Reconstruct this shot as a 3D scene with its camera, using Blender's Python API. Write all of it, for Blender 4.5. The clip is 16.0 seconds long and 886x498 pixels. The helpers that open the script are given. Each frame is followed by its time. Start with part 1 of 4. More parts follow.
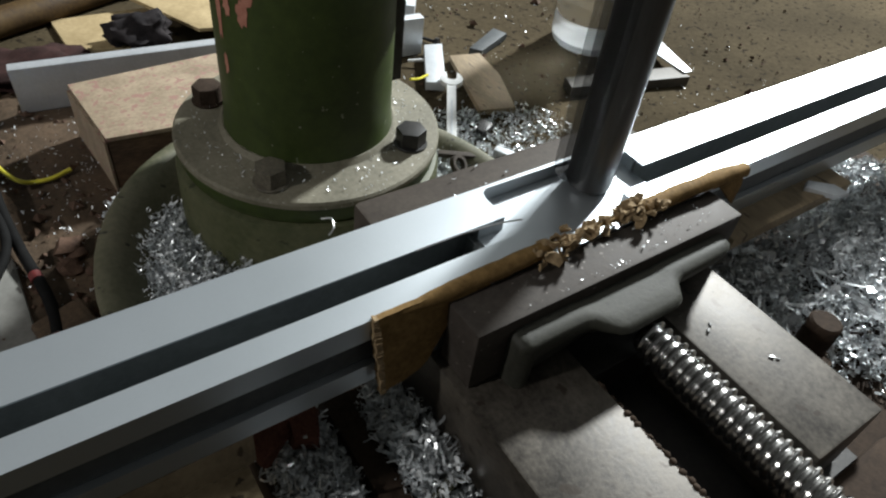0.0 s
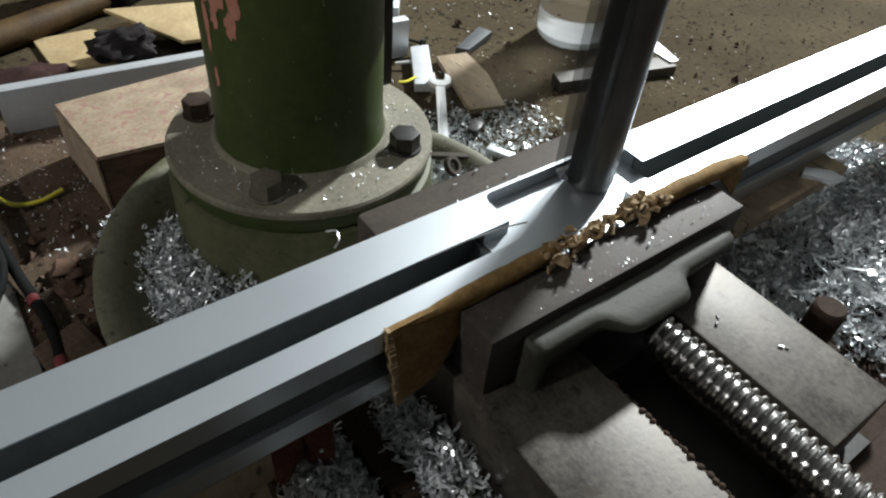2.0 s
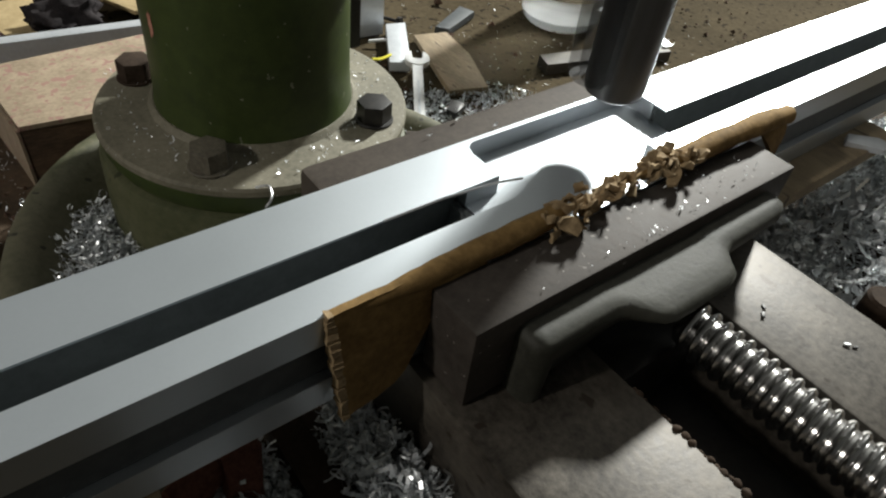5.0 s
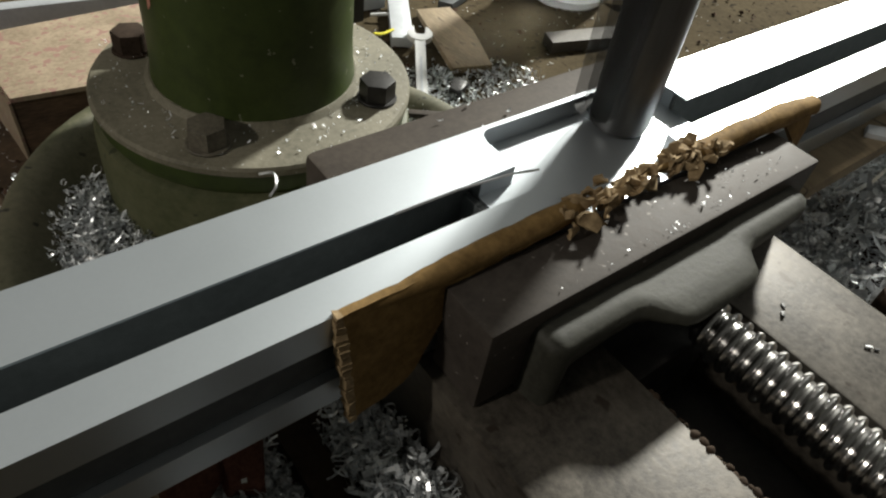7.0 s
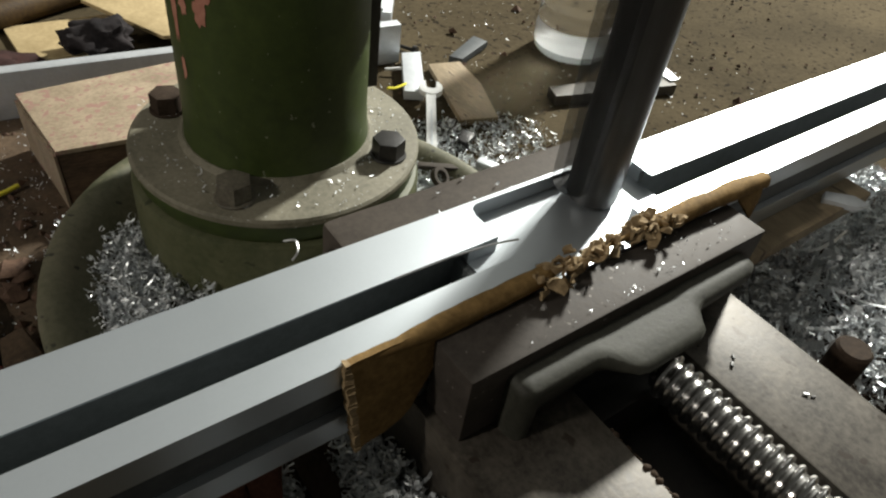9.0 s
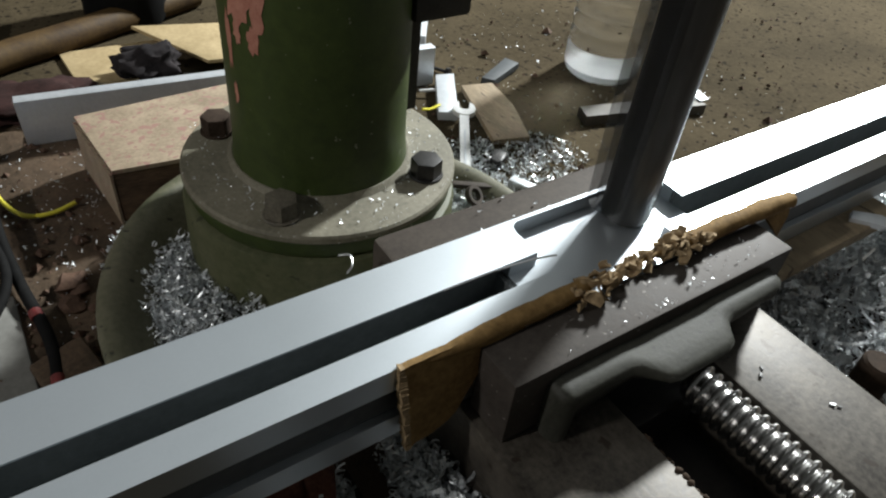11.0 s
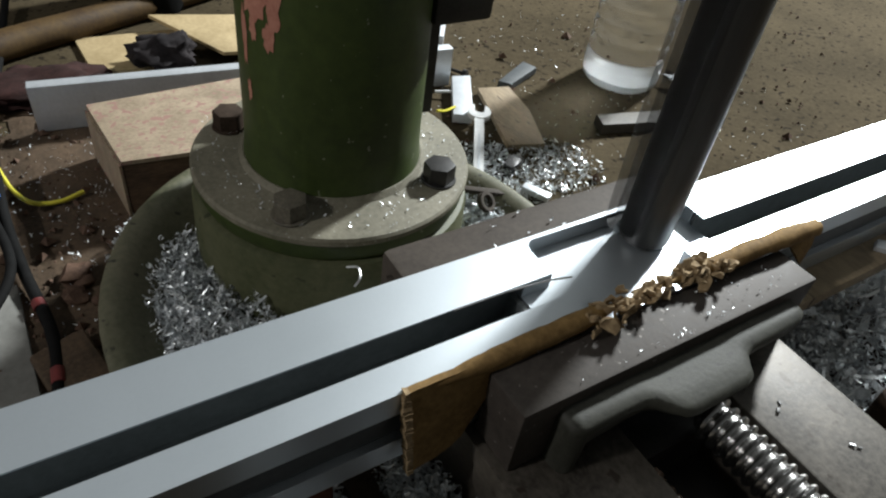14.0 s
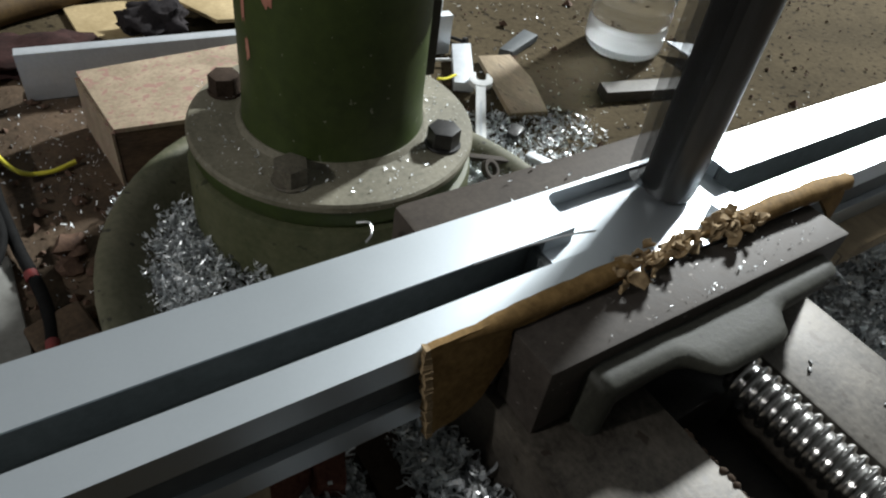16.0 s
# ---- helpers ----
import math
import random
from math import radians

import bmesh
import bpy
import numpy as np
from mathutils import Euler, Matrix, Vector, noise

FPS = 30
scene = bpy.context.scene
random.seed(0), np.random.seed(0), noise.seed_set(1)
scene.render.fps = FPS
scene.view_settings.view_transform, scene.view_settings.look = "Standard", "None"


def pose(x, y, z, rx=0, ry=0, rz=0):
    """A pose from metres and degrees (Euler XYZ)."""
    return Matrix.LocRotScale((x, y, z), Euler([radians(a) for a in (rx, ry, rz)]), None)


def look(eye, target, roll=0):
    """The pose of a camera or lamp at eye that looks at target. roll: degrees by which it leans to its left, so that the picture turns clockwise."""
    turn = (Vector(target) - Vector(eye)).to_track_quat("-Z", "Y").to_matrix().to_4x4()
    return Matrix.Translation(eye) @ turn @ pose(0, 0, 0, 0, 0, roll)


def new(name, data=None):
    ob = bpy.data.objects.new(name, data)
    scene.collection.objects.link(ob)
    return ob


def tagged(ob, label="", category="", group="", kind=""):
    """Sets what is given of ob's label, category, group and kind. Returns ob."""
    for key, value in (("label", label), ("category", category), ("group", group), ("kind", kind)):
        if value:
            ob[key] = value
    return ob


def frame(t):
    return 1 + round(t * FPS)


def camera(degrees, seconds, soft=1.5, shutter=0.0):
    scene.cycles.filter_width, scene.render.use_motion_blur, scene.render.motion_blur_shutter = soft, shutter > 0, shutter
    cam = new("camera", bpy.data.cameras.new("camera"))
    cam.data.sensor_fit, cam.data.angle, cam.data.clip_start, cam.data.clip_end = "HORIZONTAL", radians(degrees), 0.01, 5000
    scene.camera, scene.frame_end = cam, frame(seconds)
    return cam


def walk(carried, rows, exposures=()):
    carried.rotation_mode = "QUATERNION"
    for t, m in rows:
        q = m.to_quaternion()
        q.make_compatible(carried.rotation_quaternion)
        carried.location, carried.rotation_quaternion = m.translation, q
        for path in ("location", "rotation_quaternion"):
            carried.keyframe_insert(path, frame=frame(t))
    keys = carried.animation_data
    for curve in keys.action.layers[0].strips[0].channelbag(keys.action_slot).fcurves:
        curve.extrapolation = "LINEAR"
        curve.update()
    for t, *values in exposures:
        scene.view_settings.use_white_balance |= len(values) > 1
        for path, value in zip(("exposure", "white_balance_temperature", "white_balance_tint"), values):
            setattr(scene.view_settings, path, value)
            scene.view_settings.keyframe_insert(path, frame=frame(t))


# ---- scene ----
# camera and its path: seconds, place, turn
cam = camera(66.0, 16.0, soft=2.2)
ROWS = [
    (0.0, 0.0014, 0.0002, 0.3929, 46.48, -5.84, -33.46),
    (0.5, 0.0034, 0.0003, 0.3920, 46.51, -5.72, -33.28),
    (1.0, -0.0007, 0.0042, 0.3926, 46.84, -5.43, -33.72),
    (1.5, -0.0020, 0.0082, 0.3851, 45.62, -3.77, -35.40),
    (2.0, -0.0019, 0.0056, 0.3948, 46.52, -4.24, -35.94),
    (2.5, 0.0025, 0.0086, 0.3995, 46.81, -4.35, -35.16),
    (3.0, 0.0103, 0.0053, 0.3909, 46.48, -4.51, -36.04),
    (3.5, 0.0376, 0.0115, 0.3519, 47.87, -4.26, -36.71),
    (6.0, 0.0202, 0.0419, 0.3377, 45.59, -7.01, -36.80),
    (6.5, 0.0277, 0.0446, 0.3349, 44.83, -7.19, -36.98),
    (7.0, 0.0285, 0.0427, 0.3385, 45.11, -6.92, -36.45),
    (7.5, 0.0255, 0.0401, 0.3530, 46.96, -6.84, -35.29),
    (8.0, 0.0254, 0.0292, 0.3577, 46.63, -7.04, -35.60),
    (8.5, 0.0236, 0.0293, 0.3638, 47.13, -6.97, -35.02),
    (9.0, 0.0190, 0.0251, 0.3697, 47.77, -6.57, -35.16),
    (11.5, 0.0048, 0.0180, 0.3803, 49.44, -5.27, -32.28),
    (12.0, 0.0052, 0.0239, 0.3788, 49.79, -5.38, -31.50),
    (12.5, 0.0080, 0.0240, 0.3795, 49.44, -5.68, -31.64),
    (13.0, 0.0069, 0.0232, 0.3814, 48.94, -6.01, -31.42),
    (13.5, 0.0095, 0.0238, 0.3779, 48.67, -5.90, -31.46),
    (14.0, 0.0099, 0.0276, 0.3793, 48.59, -6.76, -31.12),
    (14.5, -0.0039, 0.0181, 0.3638, 47.85, -6.34, -32.50),
    (15.0, -0.0039, 0.0330, 0.3592, 46.98, -6.43, -33.07),
    (15.5, 0.0028, 0.0338, 0.3611, 47.00, -7.11, -31.91),
    (16.0, 0.0075, 0.0337, 0.3635, 46.98, -6.75, -31.72),
]
walk(cam, [(t, pose(x, y, z, a, b, c)) for t, x, y, z, a, b, c in ROWS], [(0.0, 0.0, 6500, 10), (3.7, 0.03, 6500, 10), (6.0, -0.10, 7150, 10), (6.7, -0.08, 7150, 10), (7.5, 0.03, 7150, 10), (9.2, 0.05, 7150, 10), (11.3, 0.0, 6500, 10), (16.0, 0.0, 6450, 10)])

# world, lamps, exposure
world = bpy.data.worlds.new("world")
scene.world = world
world.use_nodes = True
world.node_tree.nodes["Background"].inputs[0].default_value = (0.55, 0.6, 0.65, 1)
world.node_tree.nodes["Background"].inputs[1].default_value = 0.025
scene.view_settings.exposure = 0.24


def lamp(name, kind, m, energy, colour, **more):
    data = bpy.data.lights.new(name, kind)
    data.energy, data.color = energy, colour
    if "radius" in more:
        data.shadow_soft_size = more["radius"]
    if "size" in more:
        data.shape, data.size, data.size_y = "RECTANGLE", more["size"][0], more["size"][1]
    ob = new(name, data)
    ob.matrix_basis = m
    return ob


# a bare work lamp beyond the far end of the profile, an unseen soft fill added above behind the machine, weaker bulbs
# to the left and behind on the right
LAMP = (3.06, 1.365, 2.06)
lamp("work_lamp", "POINT", pose(*LAMP), 1283.0, (0.935, 0.98, 0.98), radius=0.15)
lamp("soft_fill", "AREA", look((0.2, 1.9, 2.3), (0.0, 0.3, 0.2)), 0.26, (0.88, 0.94, 1.0), size=(2.4, 0.9))
lamp("ceiling_bulb", "POINT", pose(-1.6, 0.34, 1.32), 52.0, (1.0, 0.985, 0.96), radius=0.05)
lamp("side_bulb", "POINT", pose(1.7, -0.65, 1.3), 3.5, (0.95, 0.985, 1.0), radius=0.05)

# ---------------------------------------------------------------- materials


def material(name, dark, light, scale=40.0, rough=(0.5, 0.7), metal=0.0, bump=0.2, fine=8.0, stretch=(1, 1, 1), speck=None, speck_at=0.62, speck_scale=300.0, spread=0.0, grain=0.0005, gloss=0.5, scratch=None):
    """Two colours mixed by coarse and fine noise, roughness varied with them, fine relief, and flecks if wanted."""
    mat = bpy.data.materials.new(name)
    mat.use_nodes = True
    nt = mat.node_tree
    bsdf = nt.nodes["Principled BSDF"]
    tex = nt.nodes.new("ShaderNodeTexCoord")
    mapping = nt.nodes.new("ShaderNodeMapping")
    mapping.inputs["Scale"].default_value = stretch
    nt.links.new(tex.outputs["Object"], mapping.inputs["Vector"])

    def noise_node(s, detail, roughness=0.6):
        n = nt.nodes.new("ShaderNodeTexNoise")
        n.inputs["Scale"].default_value, n.inputs["Detail"].default_value, n.inputs["Roughness"].default_value = s, detail, roughness
        nt.links.new(mapping.outputs[0], n.inputs["Vector"])
        return n.outputs["Fac"]

    coarse, fine_n = noise_node(scale, 5), noise_node(scale * fine, 4, 0.7)
    mix = nt.nodes.new("ShaderNodeMath")
    mix.operation = "MULTIPLY_ADD"
    nt.links.new(fine_n, mix.inputs[0])
    mix.inputs[1].default_value = 0.45
    half = nt.nodes.new("ShaderNodeMath")
    half.operation = "MULTIPLY"
    nt.links.new(coarse, half.inputs[0])
    half.inputs[1].default_value = 0.55
    nt.links.new(half.outputs[0], mix.inputs[2])
    ramp = nt.nodes.new("ShaderNodeValToRGB")
    ramp.color_ramp.elements[0].position, ramp.color_ramp.elements[1].position = 0.36, 0.64
    ramp.color_ramp.elements[0].color, ramp.color_ramp.elements[1].color = (*dark, 1), (*light, 1)
    nt.links.new(mix.outputs[0], ramp.inputs[0])
    colour = ramp.outputs[0]
    if speck:
        s = noise_node(speck_scale, 2, 0.5)
        r = nt.nodes.new("ShaderNodeValToRGB")
        r.color_ramp.elements[0].position, r.color_ramp.elements[1].position = speck_at, speck_at + 0.03
        nt.links.new(s, r.inputs[0])
        m2 = nt.nodes.new("ShaderNodeMix")
        m2.data_type = "RGBA"
        nt.links.new(r.outputs[0], m2.inputs["Factor"])
        nt.links.new(colour, m2.inputs["A"])
        m2.inputs["B"].default_value = (*speck, 1)
        colour = m2.outputs["Result"]
    if scratch:
        for angle, seed in ((0.5, 0.0), (-0.9, 3.0), (1.4, 7.0)):
            turned = nt.nodes.new("ShaderNodeMapping")
            turned.inputs["Rotation"].default_value = (0, 0, angle)
            turned.inputs["Location"].default_value = (seed, seed, seed)
            long_way = nt.nodes.new("ShaderNodeMapping")
            long_way.inputs["Scale"].default_value = (1100, 55, 120)
            nt.links.new(tex.outputs["Object"], turned.inputs["Vector"])
            nt.links.new(turned.outputs[0], long_way.inputs["Vector"])
            n = nt.nodes.new("ShaderNodeTexNoise")
            n.inputs["Scale"].default_value, n.inputs["Detail"].default_value = 1.0, 1.0
            nt.links.new(long_way.outputs[0], n.inputs["Vector"])
            r = nt.nodes.new("ShaderNodeValToRGB")
            r.color_ramp.elements[0].position, r.color_ramp.elements[1].position = 0.73, 0.80
            nt.links.new(n.outputs["Fac"], r.inputs[0])
            m3 = nt.nodes.new("ShaderNodeMix")
            m3.data_type = "RGBA"
            nt.links.new(r.outputs[0], m3.inputs["Factor"])
            nt.links.new(colour, m3.inputs["A"])
            m3.inputs["B"].default_value = (*scratch, 1)
            colour = m3.outputs["Result"]
    if spread:
        info = nt.nodes.new("ShaderNodeNewGeometry")
        hsv = nt.nodes.new("ShaderNodeHueSaturation")
        mr = nt.nodes.new("ShaderNodeMapRange")
        mr.inputs["To Min"].default_value, mr.inputs["To Max"].default_value = 1 - spread, 1 + spread
        nt.links.new(info.outputs["Random Per Island"], mr.inputs["Value"])
        nt.links.new(mr.outputs[0], hsv.inputs["Value"])
        nt.links.new(colour, hsv.inputs["Color"])
        colour = hsv.outputs[0]
    nt.links.new(colour, bsdf.inputs["Base Color"])
    rr = nt.nodes.new("ShaderNodeMapRange")
    rr.inputs["To Min"].default_value, rr.inputs["To Max"].default_value = rough
    nt.links.new(mix.outputs[0], rr.inputs["Value"])
    nt.links.new(rr.outputs[0], bsdf.inputs["Roughness"])
    bsdf.inputs["Metallic"].default_value = metal
    bsdf.inputs["Specular IOR Level"].default_value = gloss
    if bump:
        b = nt.nodes.new("ShaderNodeBump")
        b.inputs["Strength"].default_value, b.inputs["Distance"].default_value = bump, grain
        nt.links.new(mix.outputs[0], b.inputs["Height"])
        nt.links.new(b.outputs[0], bsdf.inputs["Normal"])
    return mat


def glass(name, tint, rough=0.02, ior=1.45):
    mat = bpy.data.materials.new(name)
    mat.use_nodes = True
    bsdf = mat.node_tree.nodes["Principled BSDF"]
    bsdf.inputs["Base Color"].default_value = (*tint, 1)
    bsdf.inputs["Transmission Weight"].default_value, bsdf.inputs["Roughness"].default_value, bsdf.inputs["IOR"].default_value = 0.86, rough, ior
    return mat


ANODISED = material("satin_anodised_aluminium", (0.60, 0.65, 0.69), (0.63, 0.68, 0.72), 25, (0.37, 0.42), 0.86, 0.0, 40)
DULLALU = material("dull_mill_aluminium", (0.52, 0.55, 0.58), (0.66, 0.69, 0.72), 25, (0.4, 0.55), 0.5, 0.03, 12)
BOLT = material("dusty_bolt_steel", (0.065, 0.057, 0.042), (0.165, 0.148, 0.112), 60, (0.5, 0.75), 0.0, 0.3, 8)
RAWALU = material("fresh_cut_aluminium", (0.70, 0.71, 0.72), (0.85, 0.86, 0.87), 200, (0.2, 0.4), 0.95, 0.25, 8)
CHIP = material("aluminium_swarf", (0.54, 0.57, 0.59), (0.84, 0.87, 0.89), 300, (0.2, 0.42), 0.42, 0.1, 4, spread=0.45)
GREEN = material("green_enamel", (0.025, 0.038, 0.009), (0.052, 0.075, 0.017), 9, (0.42, 0.6), 0.0, 0.2, 12, speck=(0.16, 0.17, 0.12), speck_at=0.72, speck_scale=160, gloss=0.35)
PINK = material("worn_primer", (0.35, 0.13, 0.09), (0.5, 0.24, 0.17), 120, (0.6, 0.8), 0.0, 0.3, 6)
BOSSGREEN = material("green_enamel_dusty", (0.042, 0.052, 0.018), (0.105, 0.105, 0.055), 16, (0.5, 0.75), 0.0, 0.35, 12, speck=(0.028, 0.032, 0.012), speck_at=0.66, speck_scale=70)
DUSTY = material("dusty_cast_iron", (0.092, 0.085, 0.056), (0.215, 0.197, 0.145), 26, (0.6, 0.85), 0.0, 0.35, 10, speck=(0.5, 0.5, 0.48), speck_at=0.7, speck_scale=420)
OLIVE = material("olive_enamel_dusty", (0.058, 0.062, 0.032), (0.145, 0.134, 0.088), 18, (0.5, 0.75), 0.0, 0.3, 12, speck=(0.03, 0.03, 0.02), speck_at=0.7, speck_scale=120)
STEEL = material("worn_dark_steel", (0.030, 0.025, 0.021), (0.066, 0.056, 0.048), 26, (0.5, 0.78), 0.1, 0.4, 14, speck=(0.18, 0.165, 0.15), speck_at=0.70, speck_scale=420, gloss=0.28)
JAWSTEEL = material("oily_brown_steel", (0.04, 0.032, 0.026), (0.075, 0.062, 0.05), 40, (0.65, 0.8), 0.05, 0.3, 10, gloss=0.25)
CASTING = material("grey_enamel_casting", (0.018, 0.018, 0.0135), (0.047, 0.047, 0.037), 40, (0.5, 0.75), 0.0, 0.5, 12, speck=(0.022, 0.02, 0.017), speck_at=0.70, speck_scale=260, gloss=0.3)
RAIL = material("machined_steel_rail", (0.016, 0.013, 0.010), (0.098, 0.086, 0.070), 48, (0.30, 0.68), 0.3, 0.35, 10, (1, 0.8, 1), speck=(0.03, 0.022, 0.015), speck_at=0.66, speck_scale=120, gloss=0.45)
RUST = material("rust_brown_iron", (0.026, 0.018, 0.013), (0.056, 0.039, 0.028), 50, (0.75, 0.95), 0.0, 0.5, 8, gloss=0.12)
BLACKGREASE = material("greasy_black_iron", (0.012, 0.012, 0.012), (0.03, 0.028, 0.026), 60, (0.35, 0.6), 0.3, 0.3, 8)
SHINY = material("polished_steel", (0.45, 0.45, 0.44), (0.62, 0.61, 0.6), 150, (0.14, 0.26), 1.0, 0.08, 6)
CUTTER = material("spinning_cutter_steel", (0.06, 0.06, 0.06), (0.11, 0.11, 0.108), 30, (0.34, 0.46), 0.85, 0.03, 6, (1, 1, 0.1), gloss=0.4)
CHROME = material("chrome_plate", (0.68, 0.69, 0.69), (0.82, 0.83, 0.83), 200, (0.38, 0.5), 0.35, 0.05, 6)
GROUND = material("oily_dirt_floor", (0.038, 0.030, 0.018), (0.079, 0.062, 0.038), 7, (0.88, 1.0), 0.0, 0.7, 22, speck=(0.02, 0.016, 0.011), speck_at=0.62, speck_scale=110, gloss=0.04, grain=0.0012)
CONCRETE = material("grey_concrete", (0.115, 0.113, 0.102), (0.19, 0.187, 0.172), 12, (0.7, 0.9), 0.0, 0.4, 14)
WALL = material("workshop_wall", (0.05, 0.05, 0.048), (0.08, 0.08, 0.078), 3, (0.7, 0.9), 0.0, 0.2, 10)
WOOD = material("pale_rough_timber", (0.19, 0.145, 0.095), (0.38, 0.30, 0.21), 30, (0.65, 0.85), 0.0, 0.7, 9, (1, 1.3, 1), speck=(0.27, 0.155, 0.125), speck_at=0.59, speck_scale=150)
DARKWOOD = material("dark_brown_timber", (0.05, 0.03, 0.018), (0.17, 0.105, 0.06), 40, (0.6, 0.85), 0.0, 0.5, 8, (0.4, 1, 2))
PLANK = material("brown_plank", (0.15, 0.11, 0.065), (0.31, 0.24, 0.15), 24, (0.65, 0.85), 0.0, 0.5, 10, (1.6, 0.4, 1), speck=(0.07, 0.05, 0.03), speck_at=0.66, speck_scale=90)
CARD = material("brown_cardboard", (0.14, 0.084, 0.030), (0.29, 0.182, 0.072), 50, (0.7, 0.9), 0.0, 0.5, 8, gloss=0.2)
CARDLIGHT = material("torn_cardboard_core", (0.16, 0.11, 0.06), (0.38, 0.28, 0.16), 160, (0.8, 0.95), 0.0, 0.5, 6, gloss=0.2)
YELLOWCARD = material("buff_cardboard", (0.29, 0.215, 0.105), (0.43, 0.33, 0.18), 25, (0.7, 0.85), 0.0, 0.2, 8)
BARTOP = material("weathered_flat_bar", (0.050, 0.043, 0.034), (0.105, 0.092, 0.074), 30, (0.5, 0.75), 0.0, 0.3, 10)
RUBBER = material("black_rubber", (0.003, 0.003, 0.003), (0.008, 0.008, 0.008), 80, (0.75, 0.9), 0.0, 0.2, 6, gloss=0.12)
# darker grey, stands for the shade in the side groove
SIDESHADE = material("side_shade_grey", (0.045, 0.050, 0.052), (0.080, 0.088, 0.092), 30, (0.45, 0.6), 0.0, 0.05, 8)
# dark grey standing for the shade inside the top groove
GROOVESHADE = material("groove_shade_grey", (0.115, 0.130, 0.134), (0.18, 0.198, 0.203), 30, (0.45, 0.6), 0.0, 0.05, 8)
INK = material("blue_black_ink", (0.010, 0.011, 0.03), (0.02, 0.022, 0.06), 200, (0.6, 0.8), 0.0, 0.1, 6)
SLATE = material("dark_slate_offcut", (0.025, 0.032, 0.035), (0.055, 0.062, 0.068), 60, (0.45, 0.65), 0.0, 0.2, 6)
CLOTH = material("dark_rag", (0.010, 0.009, 0.010), (0.032, 0.027, 0.028), 60, (0.85, 0.95), 0.0, 0.6, 8, gloss=0.15)
YELLOW = material("yellow_wire_sheath", (0.55, 0.5, 0.03), (0.68, 0.6, 0.06), 90, (0.35, 0.5), 0.0, 0.05, 6)
RED = material("red_tape", (0.09, 0.010, 0.010), (0.17, 0.02, 0.018), 90, (0.5, 0.7), 0.0, 0.05, 6)
BLUE = material("blue_wire_sheath", (0.03, 0.12, 0.45), (0.05, 0.18, 0.55), 90, (0.35, 0.5), 0.0, 0.05, 6)
ORANGE = material("ochre_pipe", (0.035, 0.018, 0.006), (0.085, 0.05, 0.015), 30, (0.55, 0.75), 0.0, 0.2, 8, gloss=0.3)
SMEAR = bpy.data.materials.new("whirling_flute")
SMEAR.use_nodes = True
nt = SMEAR.node_tree
see = nt.nodes.new("ShaderNodeBsdfTransparent")
both = nt.nodes.new("ShaderNodeMixShader")
nt.nodes["Principled BSDF"].inputs["Base Color"].default_value = (0.02, 0.02, 0.02, 1)
nt.nodes["Principled BSDF"].inputs["Metallic"].default_value = 0.5
nt.nodes["Principled BSDF"].inputs["Roughness"].default_value = 0.45
both.inputs[0].default_value = 0.36
nt.links.new(see.outputs[0], both.inputs[1])
nt.links.new(nt.nodes["Principled BSDF"].outputs[0], both.inputs[2])
nt.links.new(both.outputs[0], nt.nodes["Material Output"].inputs["Surface"])
BRICKISH = material("brown_rubble", (0.05, 0.029, 0.02), (0.12, 0.072, 0.049), 60, (0.7, 0.9), 0.0, 0.5, 8, gloss=0.2)
REDBRICK = material("red_brick_crumb", (0.085, 0.032, 0.022), (0.20, 0.085, 0.06), 90, (0.7, 0.9), 0.0, 0.5, 8, gloss=0.2)
DARKBROWN = material("dark_brown_speckled", (0.030, 0.021, 0.013), (0.105, 0.070, 0.044), 22, (0.6, 0.9), 0.0, 0.9, 14, speck=(0.09, 0.06, 0.04), speck_at=0.68, speck_scale=160, gloss=0.25, grain=0.0015)
# cloudy white standing for lamp light focused in the bottle foot
FOOTLIGHT = glass("pale_foot_light", (0.93, 0.96, 0.97), 0.35, 1.45)
FOOTLIGHT.node_tree.nodes["Principled BSDF"].inputs["Transmission Weight"].default_value = 0.85
MAGENTA = material("dull_red_cloth", (0.016, 0.009, 0.008), (0.045, 0.021, 0.019), 60, (0.85, 0.95), 0.0, 0.4, 8, gloss=0.15)
WATER = glass("drinking_water", (0.98, 0.99, 0.99), 0.0, 1.33)
WATER.node_tree.nodes["Principled BSDF"].inputs["Transmission Weight"].default_value = 0.97

# ---------------------------------------------------------------- mesh helpers


def mesh_object(name, bm, mat, smooth=35.0):
    me = bpy.data.meshes.new(name)
    bmesh.ops.recalc_face_normals(bm, faces=bm.faces[:])
    bm.to_mesh(me)
    bm.free()
    me.materials.append(mat)
    if smooth:
        for p in me.polygons:
            p.use_smooth = True
        me.set_sharp_from_angle(angle=radians(smooth))
    return new(name, me)


def part(name, bm, mat, parent, label="", smooth=35.0):
    ob = mesh_object(name, bm, mat, smooth)
    ob.parent = parent
    if label:
        ob["label"] = label
    return ob


def single(name, bm, mat, m, label, category, group="", kind="", smooth=35.0):
    """A thing of one mesh."""
    ob = mesh_object(name, bm, mat, smooth)
    ob.matrix_basis = m
    return tagged(ob, label, category, group, kind)


def thing(name, m, label, category, group="", kind=""):
    ob = new(name)
    ob.empty_display_size = 0.02
    ob.matrix_basis = m
    return tagged(ob, label, category, group, kind)


